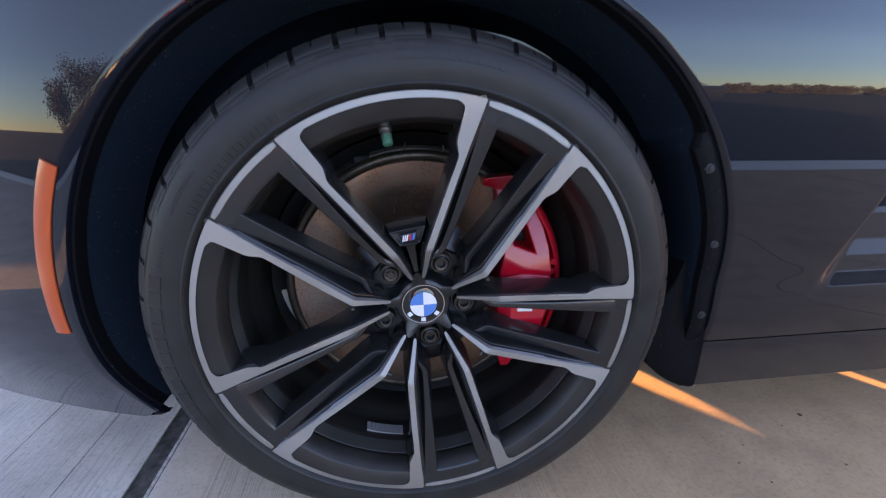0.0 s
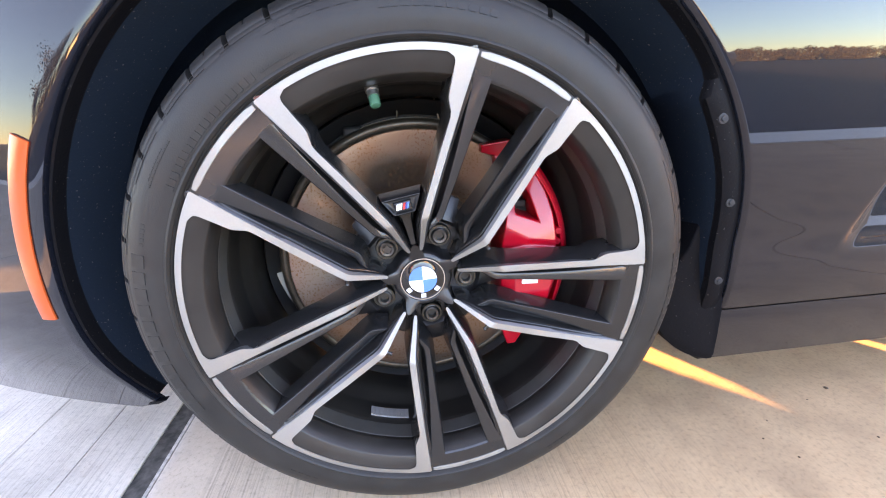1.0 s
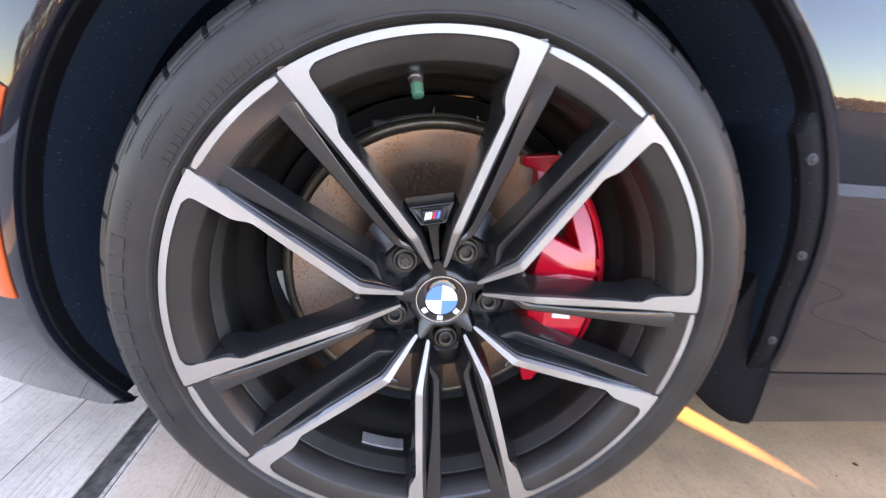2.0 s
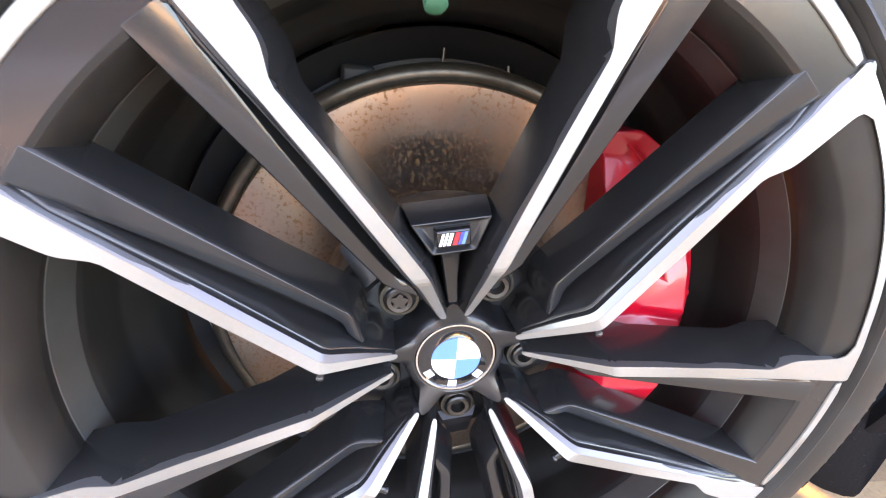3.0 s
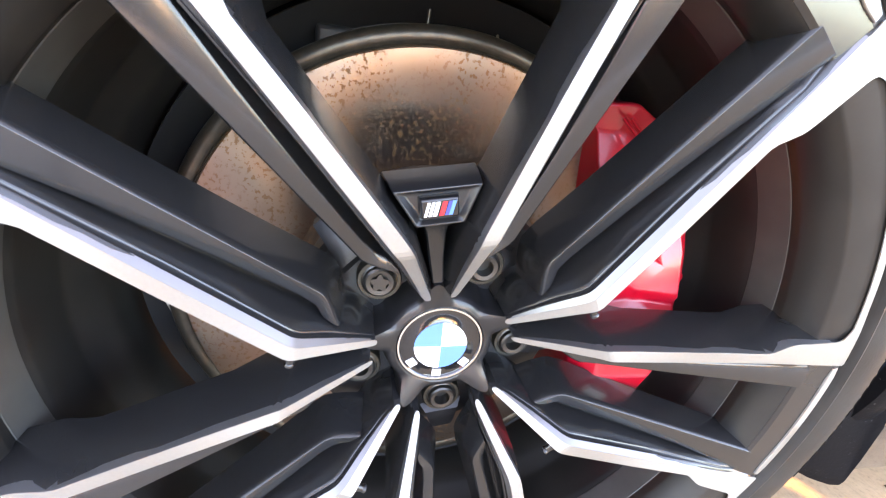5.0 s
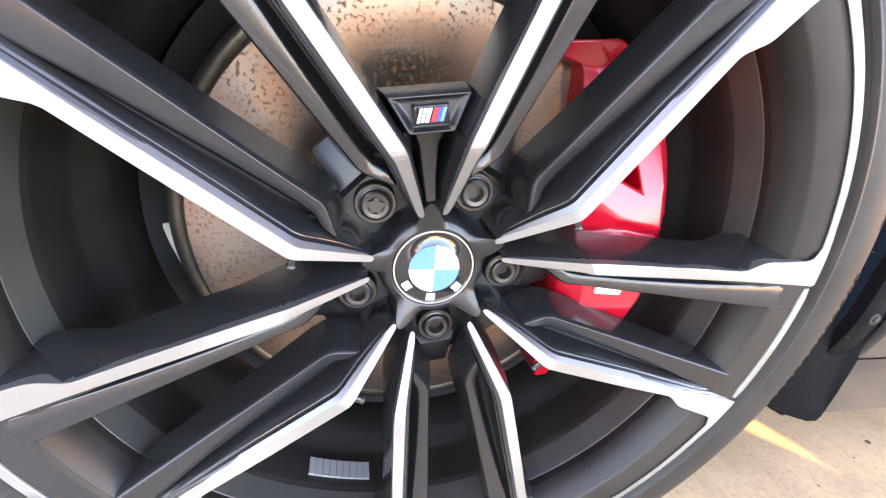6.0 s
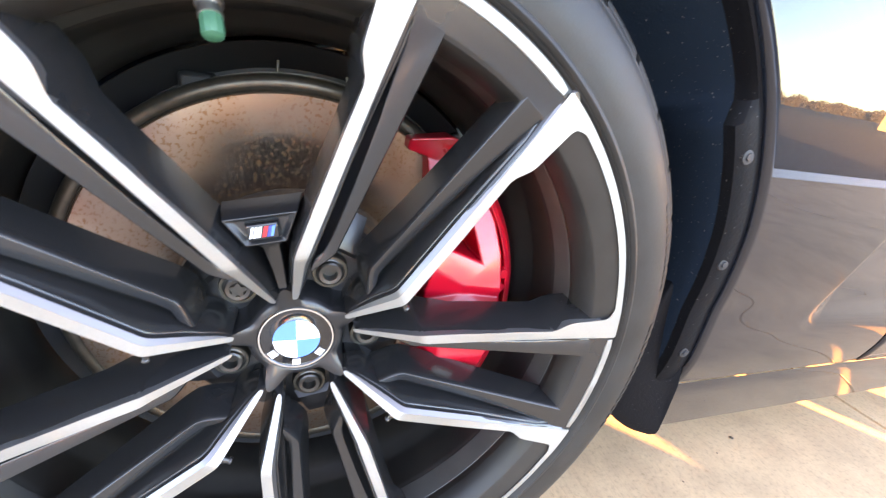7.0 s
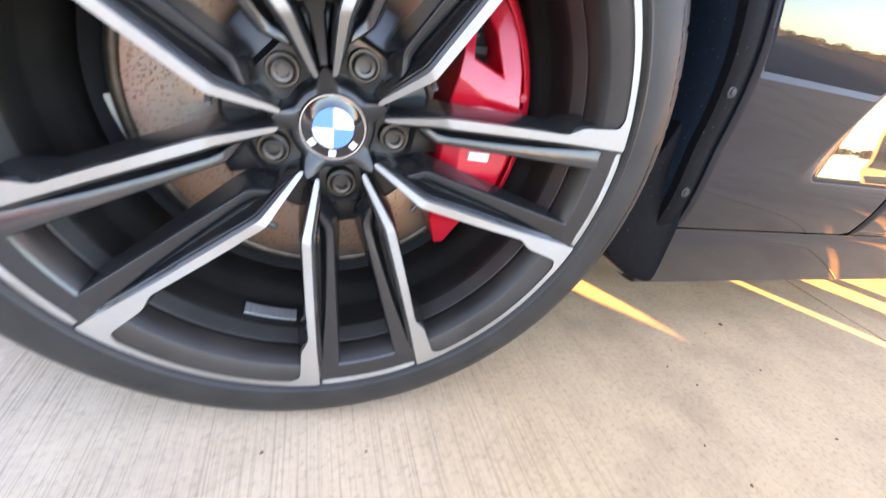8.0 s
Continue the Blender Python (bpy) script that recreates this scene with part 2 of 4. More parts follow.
def part(name, me, mat, parent, label="", bevel=0.0, at=None):
    ob = new(name, me)
    if not me.materials:
        me.materials.append(mat)
    ob.parent = parent
    if at is not None:
        ob.matrix_basis = at
    if label:
        ob["label"] = label
    if bevel:
        b = ob.modifiers.new("edges", "BEVEL")
        b.width, b.segments, b.limit_method, b.angle_limit = bevel, 2, "ANGLE", radians(35)
    return ob


def thing(name, label, category, at=(0, 0, 0), group="", kind=""):
    ob = new(name)
    ob.location = at
    return tagged(ob, label, category, group, kind)


def box(x0, x1, y0, y1, z0, z1):
    v = [(x, y, z) for x in (x0, x1) for y in (y0, y1) for z in (z0, z1)]
    return v, [(0, 1, 3, 2), (4, 6, 7, 5), (0, 4, 5, 1), (2, 3, 7, 6), (0, 2, 6, 4), (1, 5, 7, 3)]


def grid_faces(rows, cols, close_rows=False, close_cols=False):
    out = []
    for i in range(rows if close_rows else rows - 1):
        for j in range(cols if close_cols else cols - 1):
            a, b = i * cols + j, i * cols + (j + 1) % cols
            c, d = ((i + 1) % rows) * cols + (j + 1) % cols, ((i + 1) % rows) * cols + j
            out.append((a, b, c, d))
    return out


def lathe(profile, n=128, a0=0.0, a1=360.0, close=False):
    """Turns (r, y) round the wheel's axle; angles clockwise from the top."""
    full = a1 - a0 > 359.9
    m = n if full else n + 1
    v = []
    for i in range(m):
        a = radians(a0 + (a1 - a0) * i / n)
        v += [(r * math.sin(a), y, r * math.cos(a)) for r, y in profile]
    return v, grid_faces(m, len(profile), full, close)


def loft(sections, caps=True):
    """Joins closed outlines of one count of points."""
    k = len(sections[0])
    v = [p for s in sections for p in s]
    fc = grid_faces(len(sections), k, False, True)
    if caps:
        fc += [tuple(range(k))[::-1], tuple(range((len(sections) - 1) * k, len(sections) * k))]
    return v, fc


def joined(pieces):
    v, fc = [], []
    for pv, pf in pieces:
        o = len(v)
        v += list(pv)
        fc += [tuple(i + o for i in q) for q in pf]
    return v, fc


def along(table, x):
    """Reads a table of (x, value) with straight steps."""
    for (x0, v0), (x1, v1) in zip(table, table[1:]):
        if x <= x1:
            return v0 + (v1 - v0) * max(0.0, (x - x0) / (x1 - x0))
    return table[-1][1]


def tube(points, radius, n=8):
    cu = bpy.data.curves.new("tube", "CURVE")
    cu.dimensions, cu.bevel_depth, cu.bevel_resolution, cu.use_fill_caps = "3D", radius, max(1, n // 4), True
    sp = cu.splines.new("POLY")
    sp.points.add(len(points) - 1)
    for q, p in zip(sp.points, points):
        q.co = (*p, 1)
    ob = bpy.data.objects.new("tube", cu)
    me = bpy.data.meshes.new_from_object(ob)
    bpy.data.objects.remove(ob)
    bpy.data.curves.remove(cu)
    me.shade_smooth()
    return me


# ---- ground ----
HUB_Z = 0.333
xs = [-400, -40, -8, -2.08, -2.078, -2.07, -2.068, -0.716, -0.714, -0.712, -0.71, -0.587, -0.586, -0.5845, -0.5835, -0.476, -0.475, -0.435, -0.434, 1.176, 1.178, 1.184, 1.186,
      2.81, 2.812, 2.818, 2.82, 8, 40, 400]
low = {-2.078: -0.006, -2.07: -0.006, -0.586: -0.002, -0.5845: -0.002, -0.714: -0.0015, -0.712: -0.0015, -0.475: -0.008, -0.435: -0.008, 1.178: -0.006, 1.184: -0.006, 2.812: -0.006, 2.818: -0.006}
ys = [-400, -60, -20, -6, -2, -0.5, 0.5, 2, 6, 20, 60, 400]
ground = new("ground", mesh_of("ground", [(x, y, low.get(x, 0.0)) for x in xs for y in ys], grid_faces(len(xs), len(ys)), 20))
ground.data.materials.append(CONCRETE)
tagged(ground, "pale broom-finished concrete paving with straight joints", "ground", kind="structure")
road = new("road", mesh_of("road", *box(-220, 220, -130, -2.12, -0.05, 0.004)))
road.data.materials.append(ASPHALT)
tagged(road, "dark asphalt car park lane beyond the concrete bay", "road", kind="structure")
line = new("bay_line", mesh_of("bay_line", *box(-9, 9, -2.30, -1.97, -0.01, 0.0045)))
line.data.materials.append(LINE)
tagged(line, "worn white painted line where the bay meets the lane", "road marking", kind="structure")
sealant = new("joint_sealant", mesh_of("joint_sealant", *box(-0.4745, -0.4425, -30, 30, -0.0075, -0.0025)))
sealant.data.materials.append(SEALANT)
tagged(sealant, "dark sealant strip in the joint between concrete slabs", "joint", kind="structure")

edge = new("joint_edge", mesh_of("joint_edge", *box(-0.4420, -0.4365, -30, 30, -0.0078, -0.0008)))
edge.data.materials.append(MORTAR)
tagged(edge, "pale worn edge of the paving joint", "joint", kind="structure")


def pebble(x, y, r, mat, label):
    rock = random.Random(int(x * 1000) + 7)
    ring = [[(r * q * math.cos(math.tau * i / 8) * rock.uniform(0.8, 1.5), r * q * math.sin(math.tau * i / 8) * rock.uniform(0.7, 1.1), z * r) for i in range(8)] for q, z in ((0.8, 0.0), (1.0, 0.35), (0.75, 0.8), (0.25, 1.0))]
    ob = new("pebble", mesh_of("pebble", *loft(ring), 60))
    ob.data.materials.append(mat)
    ob.location, ob.rotation_euler = (x, y, 0.0), (0, 0, rock.uniform(0, 6))
    return tagged(ob, label, "pebble", group="grit on the paving")


pebble(0.060, 0.024, 0.0042, PALE, "small white pebble lying against the tyre")
for x, y, r in ((0.777, 0.121, 0.0045), (0.713, 0.099, 0.0018), (0.596, 0.065, 0.0018), (0.556, 0.030, 0.0022), (0.579, -0.012, 0.0024), (0.743, 0.003, 0.0022), (-0.064, -0.032, 0.0024), (0.046, -0.047, 0.0020), (0.733, -0.132, 0.0024), (0.514, -0.165, 0.0028), (0.496, -0.107, 0.0020)):
    pebble(x, y, 0.75 * r, IRON, "small dark grain of grit on the concrete")

# ---- the car ----
car = thing("car", "dark blue-black saloon car parked on concrete with twin-spoke alloy wheels", "car", (0, 0, HUB_Z))
from mathutils import geometry
PHASE = -10.72


def at_angle(u, v, y, a):
    """From a spoke pair's own lengths (along its axis, across it, inward) to the wheel."""
    a = radians(a)
    return (u * math.sin(a) + v * math.cos(a), y, u * math.cos(a) - v * math.sin(a))


def arc_uv(r, d):
    return r * math.cos(radians(d)), r * math.sin(radians(d))


INNER = [(0.0452, 0.0074), (0.0458, 0.0090), (0.0474, 0.0101), (0.0494, 0.0108)]
SHORT = [(0.0478, 0.0103), (0.0850, 0.0210), (0.0890, 0.0224), (0.0925, 0.0242), (0.0965, 0.0264), (0.1200, 0.0393), (0.1485, 0.0548), (0.1800, 0.0722), (0.2100, 0.0893), (0.2465, 0.1108)]
LONG = [(0.0478, 0.0060), (0.0905, 0.0156), (0.0940, 0.0166), (0.0970, 0.0180), (0.1485, 0.0460), (0.1880, 0.0684), (0.1930, 0.0712), (0.1970, 0.0722), (0.2085, 0.0724), (0.2120, 0.0731), (0.2160, 0.0746), (0.246, 0.0885)]


def short_edge(u):
    return along(SHORT, u)


def long_edge(u):
    return along(LONG, u)


def face_depth(u):
    """How far behind the rim the bright face lies: nearly level outside the elbow, steep inside it."""
    if u > 0.0955:
        return max(0.0, 0.0062 * (0.2400 - u) / 0.1445)
    if u > 0.0905:
        t = (0.0955 - u) / 0.005
        return 0.0062 + 0.0001 * t + 0.0017 * t * t
    return 0.0080 + (0.0905 - u) * 0.716


def machined_face():
    """One pair of bright faces and the rim arc between their ends, cut from one sheet."""
    out = INNER + [(u, short_edge(u)) for u in (0.0880, 0.0905, 0.0930, 0.0955, 0.0985, 0.1485, 0.2000)] + [(0.2440, 0.1094), (0.2458, 0.1106)]
    inn = [(0.0456, 0.0062), (0.0478, 0.0059)] + [(u, long_edge(u)) for u in (0.0905, 0.0930, 0.0955, 0.0985, 0.1485, 0.1880, 0.1930, 0.1970, 0.2085, 0.2120, 0.2160)]
    tip = [(0.2395, 0.0848), (0.2432, 0.0859), (0.2464, 0.0857), (0.2490, 0.0835)]

    def flat(u, w):
        r, d = math.hypot(u, w), abs(math.degrees(math.atan2(w, u)))
        return face_depth(u) + 0.0007 * min(1.0, max(0.0, (r - 0.2646) / 0.0068)) * min(1.0, max(0.0, (18.5 - d) / 4.0))

    def sheet(points):
        tris = geometry.tessellate_polygon([[Vector((u, w, 0)) for u, w in points]])
        return [at_angle(u, w, flat(u, w), 0) for u, w in points], [tuple(t) for t in tris]

    pieces = []
    a, b, c = 0.0905, 0.0930, 0.0955
    inner = [(a, long_edge(a)), *reversed(inn[:2]), *out[:5], (a, short_edge(a))]
    bend1 = [(a, short_edge(a)), (b, short_edge(b)), (b, long_edge(b)), (a, long_edge(a))]
    bend2 = [(b, short_edge(b)), (c, short_edge(c)), (c, long_edge(c)), (b, long_edge(b))]
    outer = [(c, short_edge(c)), *out[8:11], (0.2400, 0.1070), (0.2400, 0.0850), *reversed(inn[5:]), (c, long_edge(c))]
    for sgn in (1, -1):
        for q in (inner, bend1, bend2, outer):
            pieces.append(sheet([(u, sgn * w) for u, w in q]))
    ring = [(0.2400, 0.1070), *out[11:]] + [arc_uv(0.2714, 24.0 - 48.0 * i / 48) for i in range(49)] + [(u, -w) for u, w in reversed(out[11:])] + [(0.2400, -0.1070), (0.2400, -0.0850)]
    ring += [(u, -w) for u, w in tip[1:]] + [arc_uv(0.2646, -17.6 + 35.2 * i / 36) for i in range(37)] + [(u, w) for u, w in reversed(tip[1:])] + [(0.2400, 0.0850)]
    pieces.append(sheet(ring))
    v, fc = joined(pieces)
    bm = bmesh.new()
    bv = [bm.verts.new(p) for p in v]
    for q in fc:
        bm.faces.new([bv[i] for i in q])
    bmesh.ops.remove_doubles(bm, verts=bm.verts, dist=1e-5)
    bmesh.ops.recalc_face_normals(bm, faces=bm.faces)
    down = bmesh.ops.extrude_face_region(bm, geom=bm.faces[:])
    for g in down["geom"]:
        if isinstance(g, bmesh.types.BMVert):
            g.co.y += 0.0007
    bmesh.ops.recalc_face_normals(bm, faces=bm.faces)
    me = bpy.data.meshes.new("machined_face")
    bm.to_mesh(me)
    bm.free()
    return me


def short_arc():
    v = []
    for i in range(13):
        d = 24.75 + 22.5 * i / 12
        e = 0.0012 if i in (0, 12) else 0.0
        v.append([at_angle(*arc_uv(r, d), y, 0) for r, y in ((0.2713 - e, 0.0008), (0.2640 + e, 0.0), (0.2640 + e, 0.002), (0.2713 - e, 0.003))])
    return mesh_of("machined_arc", *loft(v), 30)


FIN_Y = [(0.068, 0.0310), (0.078, 0.0318), (0.085, 0.0310), (0.11, 0.0255), (0.15, 0.0170), (0.19, 0.0085), (0.2175, 0.0029), (0.2185, 0.0120), (0.240, 0.0140)]
GROOVE = [(0.070, 0.0140), (0.085, 0.0130), (0.13, 0.0105), (0.17, 0.0065), (0.21, 0.0012), (0.226, 0.0004), (0.26, 0.0)]


def spoke(s):
    """The black body of one spoke under its bright face: a chamfered flank, a ridge and a steep wall down to the slot."""
    secs = []
    for u in (0.0470, 0.0500, 0.0560, 0.0640, 0.0724, 0.0790, 0.0850, 0.0895, 0.0935, 0.0970, 0.105, 0.125, 0.15, 0.175, 0.194, 0.211, 0.225, 0.240, 0.252):
        y = face_depth(u) + 0.0006
        lo, sh = long_edge(u), short_edge(u)
        k = along([(0.047, 0.0), (0.060, 0.75), (0.085, 1.0), (0.25, 1.0)], u)
        foot = max(y + 0.0025, along(FIN_Y, u) + along(GROOVE, u) + 0.0015) if u > 0.085 else max(y + 0.012, 0.041)
        h = foot - y
        q = min(1.0, h / 0.022)
        back = max(foot + 0.006, along([(0.047, 0.085), (0.0935, 0.064), (0.12, 0.049), (0.16, 0.046), (0.25, 0.042)], u))
        sec = [(lo - 0.005, back), (lo - 0.0034, y + 0.016), (lo - 0.0008, y + 0.0040), (lo + 0.0003, y), (sh - 0.0003, y), (sh + 0.0027 * k, y + 0.0034 * q), (sh + 0.0030 * k, y + 0.0040 * q),
               (sh + 0.0036 * k, y + 0.0072 * q), (sh + 0.0044 * k, y + 0.0076 * q), (sh + 0.0050 * k, y + 0.0086 * q), (sh + 0.0062 * k, foot - 0.002), (sh + 0.0068 * k, foot), (sh + 0.0066 * k, back)]
        secs.append([at_angle(u, s * w, yy, 0) for w, yy in sec])
    return mesh_of("spoke", *loft(secs), 24)


def cut_edge(s, side):
    """The narrow bevel between a bright face and the dark flank beside it."""
    secs = []
    us = [0.0500, 0.0640, 0.0790, 0.0880, 0.0905, 0.0930, 0.0955, 0.0985, 0.125, 0.16, 0.188, 0.193, 0.197, 0.2085, 0.212, 0.216, 0.2385]
    for u in us:
        y = face_depth(u)
        k = along([(0.05, 0.25), (0.07, 0.8), (0.09, 1.0), (0.21, 1.0), (0.2385, 0.5)], u)
        if side > 0:
            v, w, d = short_edge(u), 0.0030 * k, 0.0041 * k
        else:
            v, w, d = long_edge(u), -0.0011 * k, 0.0062 * k
        secs.append([at_angle(u, s * q, yy, 0) for q, yy in ((v - 0.1 * w, y + 0.0001), (v + 0.0002 * side, y + 0.0002), (v + w, y + d), (v + 0.7 * w, y + d + 0.0004))])
    return mesh_of("cut_edge", *loft(secs), 25)


def fin(s):
    """The flat flange beyond the slot, hooked over at the hub."""
    top = [(0.0697, 0.0224, 0.0745, 0.0238), (0.0722, 0.0270, 0.0790, 0.0262), (0.0745, 0.0318, 0.0812, 0.0290), (0.0765, 0.0355, 0.0828, 0.0315), (0.0785, 0.0390, 0.0845, 0.0338), (0.0815, 0.0425, 0.0875, 0.0358)]
    for u in (0.090, 0.105, 0.125, 0.145, 0.165, 0.185, 0.200, 0.212, 0.2175, 0.2185):
        v = 0.0425 + 0.570 * (u - 0.0815)
        wide = along([(0.08, 0.0080), (0.10, 0.0089), (0.13, 0.0103), (0.17, 0.0140), (0.21, 0.0198), (0.225, 0.0220)], u)
        top.append((u, v, u + 0.45 * wide, v - 0.85 * wide))
    secs = []
    for n, (u, v, ui, vi) in enumerate(top):
        y = along(FIN_Y, u)
        yi = y
        back = along([(0.07, 0.068), (0.10, 0.060), (0.13, 0.052), (0.20, 0.036), (0.24, 0.024)], u)
        dx, dz = u - ui, v - vi
        g = math.hypot(dx, dz)
        du, dv = dx / g, dz / g
        e = min(0.0016, 0.2 * g)
        deep = along(GROOVE, u)
        flare = along([(0.07, 0.003), (0.085, 0.007), (0.13, 0.0045), (0.20, 0.002), (0.24, 0.001)], u)
        reach = max(0.0008, (vi - short_edge(ui) - 0.0045) / 1.141) if n > 4 else 0.0045
        q = [(u + flare * du, v + flare * dv, back), (u + 0.0006 * du, v + 0.0006 * dv, y + 0.0045), (u, v, y + 0.0014), (u - 0.0012 * du, v - 0.0012 * dv, y), (ui + e * du, vi + e * dv, yi + 0.0002), (ui, vi, yi + 0.0010),
             (ui - 0.25 * reach * du, vi - 0.25 * reach * dv, yi + 0.55 * deep + 0.001), (ui - 0.55 * reach * du, vi - 0.55 * reach * dv, yi + 0.92 * deep + 0.001), (ui - reach * du, vi - reach * dv, yi + deep + 0.001),
             (ui - reach * du, vi - reach * dv, back)]
        secs.append([at_angle(a, s * w, yy, 0) for a, w, yy in q])
    return mesh_of("spoke_fin", *loft(secs), 30)


rim = [(0.2745, 0.0065), (0.2734, 0.0030), (0.2716, 0.0018), (0.2655, 0.0013), (0.2636, 0.0020), (0.2618, 0.0027), (0.2462, 0.0042), (0.2444, 0.0058), (0.2388, 0.0262), (0.2388, 0.0285), (0.2406, 0.0335), (0.2408, 0.0352), (0.2391, 0.0580), (0.2382, 0.0600), (0.2380, 0.0640),
       (0.2379, 0.095), (0.2370, 0.101), (0.2290, 0.112), (0.2250, 0.125), (0.2235, 0.150), (0.2300, 0.19), (0.2440, 0.205), (0.2540, 0.215), (0.2600, 0.225), (0.2560, 0.24),
       (0.2620, 0.245), (0.2660, 0.24), (0.2600, 0.205), (0.2500, 0.195), (0.2380, 0.15), (0.2440, 0.11), (0.2560, 0.05), (0.2640, 0.012)]
wheel = part("wheel", mesh_of("rim_barrel", *lathe(rim, 180, close=True), 40), BARREL, car, "twenty-inch black and bright-machined twin-spoke alloy wheel")
face, arc, arm, arm2, wing, wing2 = machined_face(), short_arc(), spoke(1), spoke(-1), fin(1), fin(-1)
edges = [cut_edge(s, side) for s in (1, -1) for side in (1, -1)]
for k in range(5):
    turn = Matrix.Rotation(radians(PHASE + 72 * k), 4, "Y")
    part("machined_face", face, MACHINED, wheel, "bright machined aluminium spoke face and rim arc", at=turn)
    part("machined_arc", arc, MACHINED, wheel, "short bright machined rim arc", at=turn, bevel=0.0005)
    part("spoke", arm, WHEEL, wheel, at=turn, bevel=0.0005)
    part("spoke", arm2, WHEEL, wheel, at=turn, bevel=0.0005)
    for edge in edges:
        part("cut_edge", edge, EDGE, wheel, at=turn)
    part("spoke_fin", wing, WHEEL, wheel, at=turn, bevel=0.0005)
    part("spoke_fin", wing2, WHEEL, wheel, at=turn, bevel=0.0005)
part("barrel_band", mesh_of("barrel_band", *lathe([(0.2409, 0.0348), (0.2404, 0.0354), (0.2387, 0.0572), (0.2391, 0.0577)], 180), 20), BAND, wheel, "grey band round the inside of the barrel, its sheen in the colour")
# flat black land between the narrow windows and the rim
land = []
for i in range(17):
    d = 23 + 26 * i / 16
    land.append([at_angle(*arc_uv(r, d), y, 0) for r, y in ((0.2650, 0.0012), (0.2470, 0.0034), (0.2448, 0.0052), (0.2448, 0.024), (0.2650, 0.024))])
land = mesh_of("window_land", *loft(land), 30)
for k in range(5):
    part("window_land", land, WHEEL, wheel, at=Matrix.Rotation(radians(PHASE + 72 * k), 4, "Y"))

# hub: a five-pointed boss, the bolt flange behind it, the cap
star = []
for i in range(200):
    a = 1.8 * i
    w = math.cos(radians(5 * a))
    tip = ((1 + w) / 2) ** 5
    edge = 0.0352 + 0.0160 * tip
    top = 0.0555 - 0.0085 * tip
    star.append([at_angle(r, 0, y, a) for r, y in ((0.0296, 0.0570), (0.0302, 0.0545), (0.0312, 0.0540), (0.5 * (0.0312 + edge), 0.5 * (0.0537 + top)),
                 (edge, top), (edge + 0.0004, top + 0.0003), (edge + 0.0022, top + 0.0030), (edge + 0.0026, top + 0.0040), (edge + 0.0046, top + 0.0120), (edge + 0.0070, 0.084))])
part("hub_boss", mesh_of("hub_boss", [p for r in star for p in r], grid_faces(200, 10, True), 28), HUB, wheel, at=Matrix.Rotation(radians(PHASE), 4, "Y"))
flange = [(0.0, 0.082), (0.036, 0.082), (0.048, 0.080), (0.074, 0.079), (0.094, 0.082), (0.098, 0.086), (0.099, 0.105), (0.0, 0.105)]
part("bolt_flange", mesh_of("bolt_flange", *lathe(flange, 64)), HUB, wheel)
pad = [[at_angle(u, w, y, 36) for u, w, y in row] for row in (
    ((0.046, -0.015, 0.084), (0.046, 0.015, 0.084), (0.046, 0.015, 0.10), (0.046, -0.015, 0.10)),
    ((0.074, -0.017, 0.080), (0.074, 0.017, 0.080), (0.074, 0.017, 0.10), (0.074, -0.017, 0.10)),
    ((0.080, -0.013, 0.074), (0.080, 0.013, 0.074), (0.080, 0.014, 0.10), (0.080, -0.014, 0.10)),
    ((0.096, -0.010, 0.078), (0.096, 0.010, 0.078), (0.096, 0.011, 0.10), (0.096, -0.011, 0.10)),
    ((0.110, -0.0085, 0.086), (0.110, 0.0085, 0.086), (0.110, 0.0090, 0.10), (0.110, -0.0090, 0.10)))]
pad = mesh_of("bolt_pad", *loft(pad))
cap = [(0.0, 0.0535), (0.0180, 0.0542), (0.0185, 0.0546), (0.0272, 0.0556), (0.0278, 0.0550), (0.0292, 0.0550), (0.0298, 0.0560), (0.0300, 0.064), (0.0, 0.064)]
centre_cap = part("centre_cap", mesh_of("centre_cap", *lathe(cap, 96)), GLOSS, wheel, "glossy black round centre cap with a blue and white roundel")
part("cap_ring", mesh_of("cap_ring", *lathe([(0.0276, 0.0554), (0.0280, 0.0544), (0.0292, 0.0544), (0.0298, 0.0556), (0.0290, 0.0560)], 96, close=True)), CHROME, wheel, "thin chrome ring")
TILTED = -2.0
for k in range(4):
    v, fc = lathe([(0.0003, 0.0530), (0.0182, 0.0537), (0.0182, 0.0544), (0.0003, 0.0538)], 16, TILTED + 90 * k, TILTED + 90 * k + 90, True)
    fc += [(0, 1, 2, 3), (64, 65, 66, 67)]
    part("roundel_quarter", mesh_of("roundel_quarter", v, fc), (WHITE, BLUE)[k % 2], wheel)
for a in (128, 180, 232):
    v = []
    for w in (-0.0032, 0.0032):
        v += [at_angle(u, w, y, 0) for u, y in ((0.0204, 0.0542), (0.0262, 0.0546), (0.0262, 0.0554), (0.0204, 0.0551))]
    part("cap_mark", mesh_of("cap_mark", v, grid_faces(2, 4, False, True) + [(0, 1, 2, 3), (4, 7, 6, 5)]), WHITE, wheel, at=Matrix.Rotation(radians(a), 4, "Y"))

